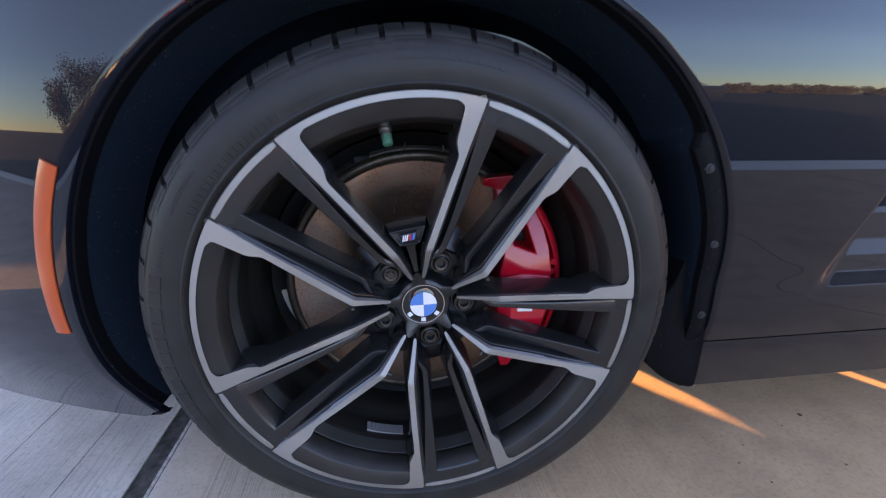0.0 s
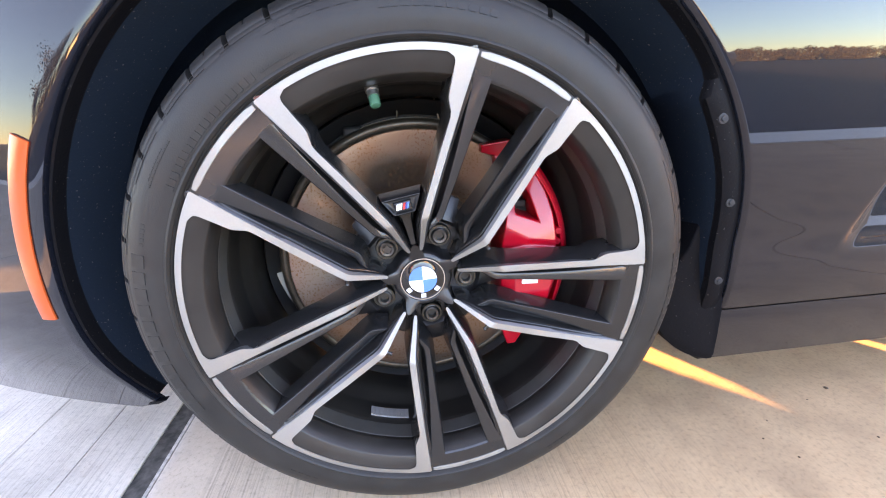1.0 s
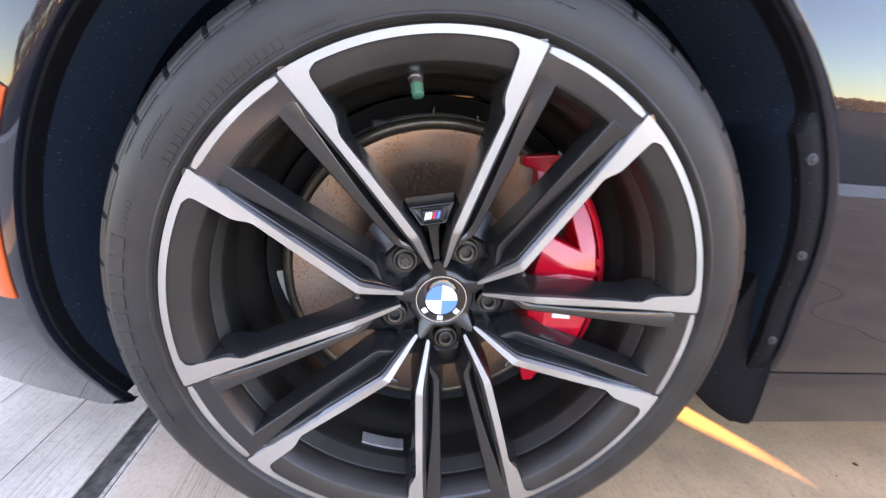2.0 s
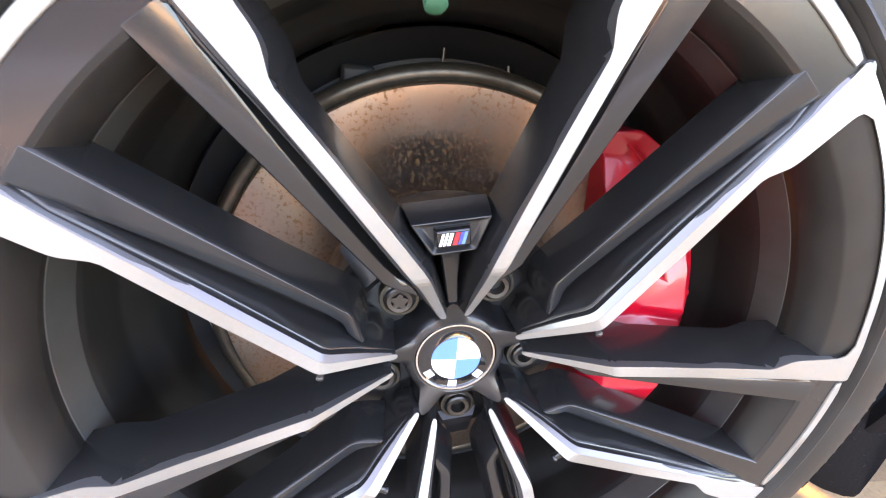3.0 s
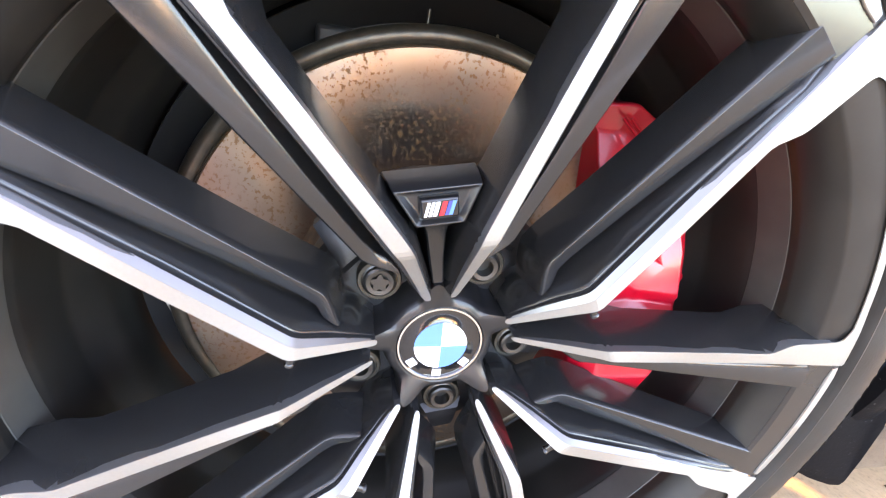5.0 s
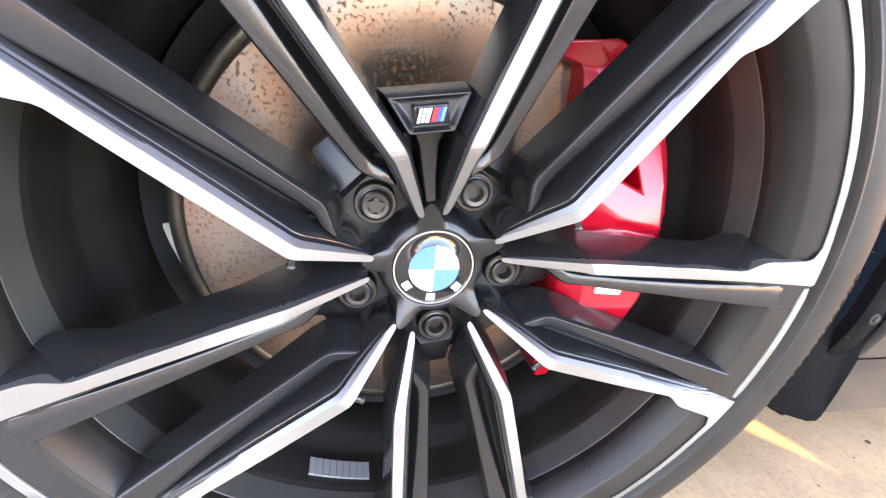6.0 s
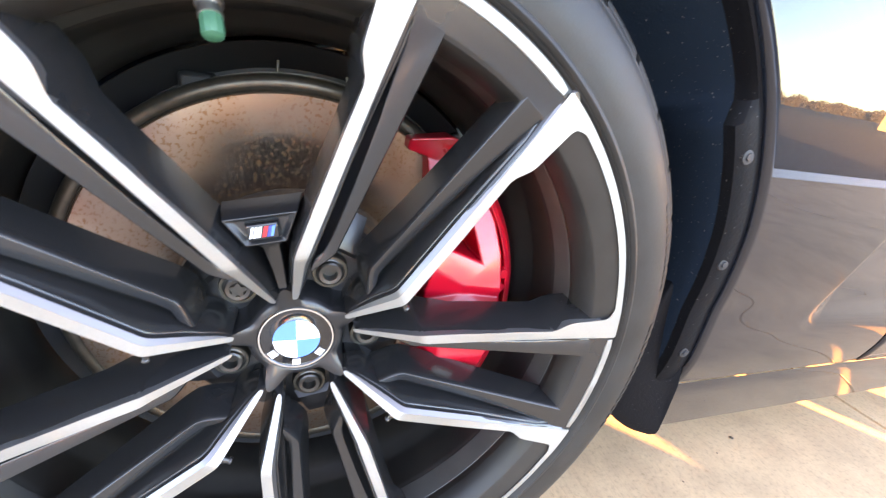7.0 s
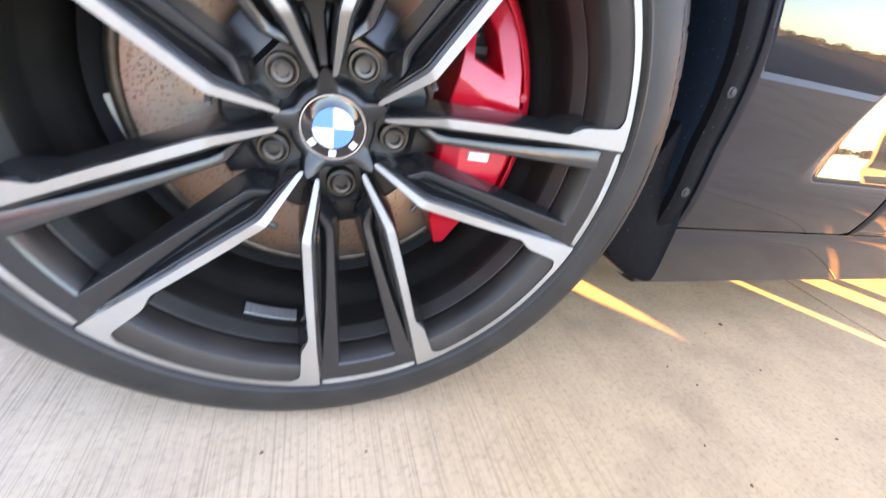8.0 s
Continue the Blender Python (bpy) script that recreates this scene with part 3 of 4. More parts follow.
# wheel bolts
for k in range(5):
    a = PHASE - 36 + 72 * k
    x, z = 0.0592 * math.sin(radians(a)), 0.0592 * math.cos(radians(a))
    put = Matrix.Translation((x, 0.0, z))
    part("bolt_pad", pad, HUB, wheel, at=Matrix.Rotation(radians(PHASE + 72 * k), 4, "Y"))
    lock = k == 0
    prof = [(0.0, 0.068 if lock else 0.074), (0.0058, 0.068 if lock else 0.074), (0.0060, 0.0655), (0.0088, 0.0650), (0.0100, 0.0660), (0.0104, 0.0690), (0.0125, 0.0700), (0.0142, 0.0720), (0.0142, 0.085), (0.0, 0.085)]
    bolt = mesh_of("wheel_bolt", *lathe(prof, 32), 30)
    part("wheel_bolt", bolt, BOLT, wheel, "locking wheel bolt with a star recess" if lock else "steel wheel bolt in a recess", at=put)
    part("bolt_collar", mesh_of("bolt_collar", *lathe([(0.0112, 0.0700), (0.0118, 0.0690), (0.0138, 0.0690), (0.0146, 0.0702), (0.0146, 0.084)], 40), 40), BRASSY, wheel, "tarnished collar round the bolt", at=put)
    if lock:
        ring = []
        for y in (0.0646, 0.0665):
            for i in range(40):
                th = math.tau * i / 40
                r = 0.0052 + 0.0011 * math.cos(5 * th)
                ring.append((r * math.sin(th), y, r * math.cos(th)))
        part("bolt_star", mesh_of("bolt_star", ring, grid_faces(2, 40, False, True) + [tuple(range(40))]), BOLT, wheel, at=put)

# badge plate between the topmost pair of spokes
plate = loft([[at_angle(u, w, y, PHASE) for w, u in ((-hw0, u0), (hw0, u0), (hw1, u1), (-hw1, u1))] for y, hw0, hw1, u0, u1 in
              ((0.0268, 0.0095, 0.0165, 0.1030, 0.1160), (0.0262, 0.0100, 0.0175, 0.1022, 0.1168), (0.0235, 0.0122, 0.0220, 0.1000, 0.1186), (0.0245, 0.0128, 0.0228, 0.0995, 0.1192), (0.040, 0.0140, 0.0250, 0.0985, 0.1215), (0.054, 0.0150, 0.0265, 0.0985, 0.1225))])
badge = part("badge_plate", mesh_of("badge_plate", *plate), HUB, wheel, "black trapezoid plate with a small enamel badge", bevel=0.0008)
part("badge_frame", mesh_of("badge_frame", [at_angle(u, w, y, PHASE) for y, e in ((0.0215, 0.0), (0.0272, 0.0012)) for w, u in
     ((-0.0094 - e, 0.1044 - e), (0.0094 + e, 0.1044 - e), (0.0094 + e, 0.1142 + e), (-0.0094 - e, 0.1142 + e))], grid_faces(2, 4, False, True) + [(0, 1, 2, 3)]), GLOSS, wheel, bevel=0.0008)
for w0, w1, col in ((-0.0088, -0.0070, WHITE), (-0.0062, -0.0044, WHITE), (-0.0036, -0.0012, WHITE), (0.0000, 0.0030, SCARLET), (0.0034, 0.0056, DEEP), (0.0058, 0.0080, BLUE)):
    v = [at_angle(u, w + (u - 0.1062) * 0.35 - 0.001, y, PHASE) for y in (0.0209, 0.0217) for w, u in ((0.86 * w0, 0.1058), (0.86 * w1, 0.1058), (0.86 * w1, 0.1129), (0.86 * w0, 0.1129))]
    part("badge_stripe", mesh_of("badge_stripe", v, grid_faces(2, 4, False, True) + [(0, 1, 2, 3)], 0), col, wheel)
part("badge_rib", mesh_of("badge_rib", *loft([[at_angle(u, w, y, PHASE) for w, y in ((-hw, t), (hw, t), (hw + 0.002, 0.07), (-hw - 0.002, 0.07))] for u, hw, t in
     ((0.053, 0.0035, 0.046), (0.070, 0.0045, 0.046), (0.090, 0.0060, 0.040), (0.102, 0.0100, 0.030))])), WHEEL, wheel, bevel=0.001)
for k in range(5):
    for s in (1, -1):
        if k and s == (-1 if k < 3 else 1):
            peg = [[at_angle(0.0925 + q * math.cos(math.tau * i / 12), s * w, 0.0135 + q * math.sin(math.tau * i / 12), PHASE + 72 * k) for i in range(12)] for q, w in
                   ((0.0034, 0.0165), (0.0026, 0.0125), (0.0022, 0.0098), (0.0027, 0.0092), (0.0028, 0.0080), (0.0021, 0.0072))]
            part("casting_peg", mesh_of("casting_peg", *loft(peg), 40), WHEEL, wheel)

# valve
va = math.degrees(math.atan2(-0.0417, 0.2173))
part("valve_stem", mesh_of("valve_stem", *loft([[(r * math.cos(math.tau * i / 20), r * math.sin(math.tau * i / 20), z) for i in range(20)] for r, z in
     ((0.0072, 0.0), (0.0072, 0.006), (0.0058, 0.0065), (0.0058, 0.010), (0.0064, 0.0105), (0.0064, 0.0125), (0.0045, 0.013), (0.0045, 0.016))])), STEEL, wheel, "bright metal valve stem",
     at=look((0.2385 * math.sin(radians(va)), 0.0345, 0.2385 * math.cos(radians(va))), (0.5 * math.sin(radians(va)), 0.20, 0.5 * math.cos(radians(va)))))
part("valve_cap", mesh_of("valve_cap", *loft([[((r + (0.0003 if i % 2 else 0)) * math.cos(math.tau * i / 24), (r + (0.0003 if i % 2 else 0)) * math.sin(math.tau * i / 24), z) for i in range(24)] for r, z in
     ((0.0048, 0.0120), (0.0054, 0.0125), (0.0054, 0.0215), (0.0050, 0.0232), (0.0030, 0.0242))])), GREEN, wheel, "green plastic valve cap",
     at=look((0.2385 * math.sin(radians(va)), 0.0345, 0.2385 * math.cos(radians(va))), (0.5 * math.sin(radians(va)), 0.20, 0.5 * math.cos(radians(va)))))

# stick-on balance weights
wa = math.degrees(math.atan2(-0.0874, -0.2214)) % 360
for i in range(9):
    v, fc = lathe([(0.2355, 0.0690), (0.2355, 0.0860), (0.2400, 0.0860), (0.2400, 0.0690)], 2, wa - 1.55 * (i + 1) + 0.12, wa - 1.55 * i, True)
    fc += [(0, 1, 2, 3), (8, 9, 10, 11)]
    part("balance_weight", mesh_of("balance_weight", v, fc, 20), ZINC, wheel)

# tyre, flat where it stands
BLOCKS = 44
prof = [(0.2700, 0.012), (0.2722, 0.0032), (0.2745, 0.0000), (0.2752, 0.0006), (0.2760, -0.0010), (0.2780, -0.0026), (0.2798, -0.0022), (0.2810, -0.0008), (0.2880, -0.0018), (0.2950, -0.0022), (0.3050, -0.0010), (0.3130, 0.0020), (0.3170, 0.0045),
        (0.3178, 0.0055), (0.3190, 0.0058), (0.3230, 0.0095), (0.3235, 0.0105), (0.3250, 0.0110), (0.3300, 0.0180), (0.3345, 0.0260), (0.3375, 0.0340), (0.3395, 0.0450), (0.3405, 0.0580), (0.3340, 0.0590), (0.3340, 0.0670),
        (0.3412, 0.0680), (0.3425, 0.0980), (0.3350, 0.0990), (0.3350, 0.1080), (0.3430, 0.1090), (0.3430, 0.1370), (0.3350, 0.1380), (0.3350, 0.1470), (0.3425, 0.1480), (0.3412, 0.178), (0.3340, 0.179), (0.3340, 0.187), (0.3405, 0.188),
        (0.3375, 0.213), (0.3235, 0.236), (0.3050, 0.246), (0.2850, 0.247), (0.2700, 0.236)]
v = []
steps = []
for b in range(BLOCKS):
    for f0, cut in ((0.0, 1), (0.10, 1), (0.115, 0), (0.28, 0), (0.5, 0), (0.515, 2), (0.54, 2), (0.555, 0), (0.78, 0), (0.985, 0)):
        steps.append((360 * (b + f0) / BLOCKS, cut))
for a, cut in steps:
    for r, y in prof:
        inward = y - 0.0075
        if cut == 1 and 0.007 < y < 0.056:
            r -= min(0.0085, inward * 0.8)
        if cut == 2 and 0.022 < y < 0.056:
            r -= 0.003
        x, z = r * math.sin(radians(a)), r * math.cos(radians(a))
        floor_z = -HUB_Z + 0.0006
        if z < floor_z:
            z = floor_z
        v.append((x, y, z))
tyre = part("tyre", mesh_of("tyre", v, grid_faces(len(steps), len(prof), True, False), 40), RUBBER, wheel, "low-profile black rubber tyre with raised sidewall marks")


def sidewall(r):
    return along([(0.2810, -0.0008), (0.2880, -0.0018), (0.2950, -0.0022), (0.3050, -0.0010), (0.3130, 0.0020), (0.3170, 0.0045), (0.3235, 0.0105)], r)


def marks(a0, a1, r0, r1, count, fill, name, proud=0.00045):
    """Raised plain bars along the sidewall."""
    pieces = []
    step = (a1 - a0) / count
    for i in range(count):
        b0, b1 = a0 + step * i, a0 + step * (i + fill)
        prof = [(r0, sidewall(r0) + 0.001), (r0, sidewall(r0) - proud), (r1, sidewall(r1) - proud), (r1, sidewall(r1) + 0.001)]
        n = max(1, int((b1 - b0) / 2))
        pv, pf = lathe(prof, n, b0, b1, True)
        pf += [(0, 1, 2, 3), tuple(range(4 * n, 4 * n + 4))]
        pieces.append((pv, pf))
    ob = part(name, mesh_of(name, *joined(pieces), 30), RUBBER, wheel)
    if count > 40:
        tagged(ob, kind="stuff")


def outline(a0, a1, r0, r1):
    """A long raised frame near the shoulder."""
    pieces = []
    for b0, b1, s0, s1 in ((a0, a1, r0, r0 + 0.0006), (a0, a1, r1 - 0.0006, r1), (a0, a0 + 0.12, r0, r1), (a1 - 0.12, a1, r0, r1)):
        prof = [(s0, sidewall(s0) + 0.001), (s0, sidewall(s0) - 0.0006), (s1, sidewall(s1) - 0.0006), (s1, sidewall(s1) + 0.001)]
        n = max(1, int(b1 - b0))
        pv, pf = lathe(prof, n, b0, b1, True)
        pieces.append((pv, pf + [(0, 1, 2, 3), tuple(range(4 * n, 4 * n + 4))]))
    part("sidewall_frame", mesh_of("sidewall_frame", *joined(pieces), 30), RUBBER, wheel)


marks(246, 286, 0.2990, 0.3120, 11, 0.72, "sidewall_lettering", 0.0008)
marks(-6, 16, 0.3010, 0.3070, 11, 0.7, "sidewall_lettering", 0.0007)
marks(-26, 0, 0.3100, 0.3160, 8, 0.7, "sidewall_lettering")
marks(300, 329, 0.2832, 0.2905, 19, 0.66, "sidewall_lettering", 0.0009)
marks(330, 338, 0.2856, 0.2882, 7, 0.7, "sidewall_lettering", 0.0006)
marks(299, 309, 0.3032, 0.3048, 13, 0.7, "sidewall_lettering")
marks(287, 292, 0.3000, 0.3040, 5, 0.6, "sidewall_lettering")
for start in range(284, 360, 14):
    outline(start, start + 10.5, 0.3186, 0.3228)
marks(300, 307, 0.3062, 0.3078, 9, 0.7, "sidewall_lettering")
marks(62, 78, 0.3110, 0.3150, 9, 0.7, "sidewall_lettering")
marks(84, 108, 0.3090, 0.3170, 12, 0.68, "sidewall_lettering", 0.0007)
marks(140, 148, 0.3000, 0.3060, 4, 0.7, "sidewall_lettering")
marks(212, 220, 0.3000, 0.3060, 4, 0.7, "sidewall_lettering")

# brakes
disc = part("brake_disc", mesh_of("brake_disc", *lathe([(0.105, 0.1305), (0.106, 0.130), (0.1826, 0.130), (0.1836, 0.1308), (0.1838, 0.134)], 144), 30), DISC, car, "worn iron brake disc with a bright swept face and specks of rust")
part("disc_rim", mesh_of("disc_rim", *lathe([(0.1834, 0.1310), (0.1840, 0.1303), (0.1846, 0.1318), (0.1852, 0.1330), (0.1862, 0.1322), (0.1885, 0.1312), (0.1915, 0.1313), (0.1945, 0.1325), (0.1965, 0.1350), (0.1972, 0.1380), (0.1972, 0.144), (0.192, 0.1445), (0.192, 0.156), (0.1972, 0.1565), (0.1972, 0.166), (0.105, 0.166)], 144), 30), LIP_IRON, disc, "dark brown scaled outer rim of the disc")
part("disc_hat", mesh_of("disc_hat", *lathe([(0.105, 0.1310), (0.1035, 0.1290), (0.1020, 0.1200), (0.0985, 0.1080), (0.0950, 0.1060), (0.0, 0.1060)], 96), 30), IRON, disc, "rusty disc hat")
shield = lathe([(0.10, 0.186), (0.200, 0.176), (0.214, 0.158), (0.2200, 0.150), (0.2210, 0.152), (0.216, 0.162), (0.202, 0.180), (0.10, 0.189)], 100, 119, 401, True)
part("dust_shield", mesh_of("dust_shield", *shield), CHASSIS, car, "dark splash shield behind the brake disc")
tab = [[(r * math.sin(radians(a)), y, r * math.cos(radians(a))) for r, y in ((0.172, 0.172), (0.203 + 0.010 * w, 0.160), (0.204 + 0.010 * w, 0.162), (0.172, 0.175))] for a, w in ((243, 0.0), (248, 0.3), (254, 0.6), (260, 0.8), (265, 1.0))]
part("shield_lip", mesh_of("shield_lip", *loft(tab)), SHEET, car, "bright metal edge beside the disc")

def caliper_front():
    """The painted outer half: a broad lower block, a cranked rib, two struts round the opening and a deeper top block."""
    p = {"R0": (0.183, 0.036, 0.0625), "R1": (0.184, 0.0, 0.0580), "R2": (0.180, -0.024, 0.0600), "R3": (0.173, -0.054, 0.0680), "R4": (0.155, -0.106, 0.0880), "R5": (0.140, -0.138, 0.0940),
         "L5": (0.127, -0.138, 0.0920), "L4": (0.113, -0.100, 0.0840), "L3": (0.109, -0.056, 0.0730), "L2": (0.108, -0.010, 0.0690), "L0": (0.112, 0.058, 0.0660), "M": (0.143, 0.042, 0.0610),
         "N1": (0.1085, 0.026, 0.0710), "N2": (0.183, 0.029, 0.0650), "N": (0.144, 0.034, 0.0650), "P1": (0.124, 0.018, 0.0560), "P2": (0.176, 0.016, 0.0515), "P3": (0.1735, -0.020, 0.0495), "P4": (0.171, -0.028, 0.0495),
         "P5": (0.125, -0.030, 0.0530), "Q": (0.1705, -0.052, 0.0570), "Q2": (0.122, -0.054, 0.0610)}
    top = {"T0": (0.1155, 0.080, 0.0720), "H0": (0.126, 0.076, 0.0690), "H4": (0.158, 0.064, 0.0670), "T1": (0.178, 0.072, 0.0685), "H1": (0.129, 0.107, 0.0880), "H2": (0.138, 0.112, 0.0890), "H3": (0.147, 0.098, 0.0790),
         "R6": (0.170, 0.100, 0.0770), "R7": (0.157, 0.126, 0.0880), "T2": (0.1105, 0.121, 0.1030), "T3": (0.1080, 0.146, 0.1130), "T4": (0.090, 0.150, 0.1160), "T5": (0.090, 0.161, 0.1100), "T6": (0.128, 0.167, 0.1010),
         "T7": (0.143, 0.158, 0.0970), "R8": (0.154, 0.142, 0.0930), "C": (0.1195, 0.146, 0.1100)}
    p.update(top)
    tri = ["L0 N1 N M", "M N N2 R0", "N1 L2 P1", "N1 P1 N", "N P1 P2", "N P2 N2", "N2 P2 R1", "P2 P3 R1", "P3 R2 R1", "P1 P5 P4 P3 P2", "P3 P4 R2", "P4 Q R2", "Q R3 R2", "P5 Q2 Q P4", "L2 Q2 P5", "L2 P5 P1", "L2 L3 Q2",
           "L3 L4 Q2", "Q2 L4 R4", "Q2 R4 Q", "Q R4 R3", "L4 L5 R5 R4", "L0 T0 H0", "L0 H0 M", "M H0 H4", "M H4 T1", "M T1 R0", "H4 H3 R6 T1", "H3 H2 R7", "H3 R7 R6",
           "T0 T2 H1", "T0 H1 H0", "T2 T3 C", "T2 C H1", "H1 C H2", "H2 C R8", "H2 R8 R7", "T3 T4 T5", "T3 T5 C", "C T5 T6", "C T6 T7", "C T7 R8"]
    bm = bmesh.new()
    bv = {k: bm.verts.new((x, y, z)) for k, (x, z, y) in p.items()}
    for t in tri:
        bm.faces.new([bv[k] for k in t.split()])
    for loop, deep in (("L0 N1 L2 L3 L4 L5 R5 R4 R3 R2 R1 N2 R0 T1 R6 R7 R8 T7 T6 T5 T4 T3 T2 T0", 0.130), ("H0 H1 H2 H3 H4", 0.118)):
        ring = [bv[k] for k in loop.split()]
        low = [bm.verts.new((q.co.x, deep, q.co.z)) for q in ring]
        for i in range(len(ring)):
            j = (i + 1) % len(ring)
            bm.faces.new((ring[i], ring[j], low[j], low[i]))
    bmesh.ops.delete(bm, geom=[q for q in bm.verts if not q.link_faces], context="VERTS")
    bmesh.ops.recalc_face_normals(bm, faces=bm.faces)
    me = bpy.data.meshes.new("brake_caliper")
    bm.to_mesh(me)
    bm.free()
    me.shade_smooth()
    me.set_sharp_from_angle(angle=radians(60))
    return me


caliper = part("brake_caliper", caliper_front(), RED, car, "glossy red painted brake caliper", bevel=0.0026)
caliper.modifiers["edges"].segments, caliper.modifiers["edges"].angle_limit, caliper.modifiers["edges"].harden_normals = 3, radians(12), True
bridge = lathe([(0.1985, 0.082), (0.204, 0.084), (0.210, 0.092), (0.210, 0.180), (0.1990, 0.184)], 40, 44, 116, True)
bridge[1].extend([(0, 1, 2, 3, 4), tuple(range(200, 205))])
part("caliper_bridge", mesh_of("caliper_bridge", *bridge, 30), RED, caliper, bevel=0.0015)
part("brake_pads", mesh_of("brake_pads", *joined([box(0.116, 0.158, 0.118, 0.128, 0.055, 0.118), box(0.124, 0.150, 0.100, 0.118, 0.076, 0.086), box(0.128, 0.136, 0.092, 0.118, 0.090, 0.097)])), CHASSIS, caliper, "dark brake pads behind the opening", bevel=0.002)
for x, z, h in ((0.1905, 0.045, 0.081), (0.1895, 0.030, 0.081)):
    prof = [(0.0, h - 0.003), (0.0042, h - 0.003), (0.0050, h - 0.002), (0.0050, h + 0.02)]
    part("caliper_bolt", mesh_of("caliper_bolt", *lathe(prof, 20)), RED, caliper, at=Matrix.Translation((x, 0, z)))
v = [(x + 0.1325, y - 0.06 * x, z - 0.0165) for y in (0.0500, 0.0560) for x, z in ((0.0, 0.0), (0.021, 0.0), (0.0215, 0.0085), (0.0005, 0.0085))]
part("caliper_mark", mesh_of("caliper_mark", v, grid_faces(2, 4, False, True) + [(0, 1, 2, 3)], 0), WHITE, caliper, "small white painted mark")
# thin red ridges added to catch the highlights along the top block's edges
for o in (0.0, 0.0062):
    part("glint_ridge", tube([(0.1180 + o, 0.1005, 0.1560), (0.1255 + o, 0.0985, 0.1495), (0.1320 + o, 0.0945, 0.1420)], 0.0013), RED, caliper)
part("axle_carrier", mesh_of("axle_carrier", *lathe([(0.0, 0.19), (0.09, 0.19), (0.10, 0.20), (0.08, 0.30), (0.0, 0.30)], 40)), CHASSIS, car)
part("sensor_pin", tube([(-0.018, 0.150, 0.186), (-0.017, 0.150, 0.206)], 0.0013), BRASSY, car, "small brass pin above the disc")
part("heat_shield_strip", tube([(0.042, 0.172, 0.190), (0.036, 0.172, 0.220)], 0.0012), SHEET, car, "thin grey strip behind the disc")
part("knuckle_bracket", mesh_of("knuckle_bracket", *box(-0.092, -0.066, 0.155, 0.180, 0.172, 0.188)), CHASSIS, car, bevel=0.004)
part("brake_hose", tube([(0.10, 0.30, 0.14), (0.07, 0.24, 0.22), (0.085, 0.22, 0.26), (0.06, 0.30, 0.34)], 0.005), CHASSIS, car)
part("sensor_lead", tube([(-0.10, 0.20, 0.20), (-0.06, 0.21, 0.225), (-0.02, 0.24, 0.25), (0.02, 0.32, 0.30)], 0.004), CHASSIS, car)
part("suspension_strut", mesh_of("suspension_strut", *loft([[(0.02 + r * math.cos(math.tau * i / 20), 0.33 + r * math.sin(math.tau * i / 20), z) for i in range(20)] for r, z in ((0.03, 0.05), (0.03, 0.25), (0.055, 0.26), (0.055, 0.42))])), CHASSIS, car)

# body side: out-turned most at the shoulder of the arch, tucked in below it
SIDE = [(-0.2, 0.066), (-0.175, 0.0584), (-0.07, 0.0255), (-0.035, 0.0163), (0.0, 0.0125), (0.035, 0.0105), (0.06, 0.0072), (0.085, 0.0041), (0.11, 0.0011), (0.137, -0.0016), (0.16, -0.0029), (0.19, -0.0044), (0.226, -0.0059), (0.25, -0.0068), (0.28, -0.0075), (0.31, -0.0075), (0.35, -0.0064), (0.4, -0.0012), (0.46, 0.011), (0.52, 0.0434), (0.57, 0.1113), (0.6, 0.2)]


SOFT = [(-0.20, 0.066), (-0.175, 0.055), (-0.10, 0.020), (-0.05, 0.003), (0.0, -0.0045), (0.05, -0.0068), (0.10, -0.0072), (0.15, -0.0064), (0.20, -0.0045), (0.25, -0.0022), (0.30, 0.0012), (0.40, 0.0125), (0.46, 0.024), (0.52, 0.05), (0.57, 0.11), (0.60, 0.2)]


def glide(table, x):
    """Reads a table of (x, value) along a smooth curve."""
    n = len(table)
    for i in range(n - 1):
        if x <= table[i + 1][0] or i == n - 2:
            (x0, y0), (x1, y1) = table[i], table[i + 1]
            m = []
            for k in (i, i + 1):
                a, b = table[max(0, k - 1)], table[min(n - 1, k + 1)]
                m.append((b[1] - a[1]) / (b[0] - a[0]))
            h = x1 - x0
            t = min(1.0, max(0.0, (x - x0) / h))
            return (2 * t ** 3 - 3 * t * t + 1) * y0 + (t ** 3 - 2 * t * t + t) * h * m[0] + (3 * t * t - 2 * t ** 3) * y1 + (t ** 3 - t * t) * h * m[1]


def body_y(x, z):
    t = min(1.0, max(0.0, (x + 0.20) / 0.45))
    t = t * t * (3 - 2 * t)
    y = t * glide(SIDE, z) + (1 - t) * glide(SOFT, z)
    if x < -0.2:
        y += 0.453 * (-0.2 - x) ** 1.66
    if x > 0.45:
        # recessed panel behind the slanting crease, leaning back from its lower edge
        t = min(1.0, max(0.0, (x - 0.545 - 0.33 * z) / 0.035))
        y += t * t * (3 - 2 * t) * glide([(-0.30, 0.0), (-0.02, 0.0), (0.0, 0.0003), (0.015, 0.0022), (0.04, 0.0085), (0.10, 0.0215), (0.20, 0.033), (0.30, 0.037), (0.45, 0.030), (0.60, 0.0)], z)
    return y


def arch_grow(a):
    """How much further out than its circle the arch's edge runs behind the wheel."""
    return 0.018 * max(0.0, (min(a, 99.5) - 84) / 15.5) ** 2 if a < 99.5 else along([(99.5, 0.018), (105, 0.029), (110, 0.044), (113, 0.054)], a)


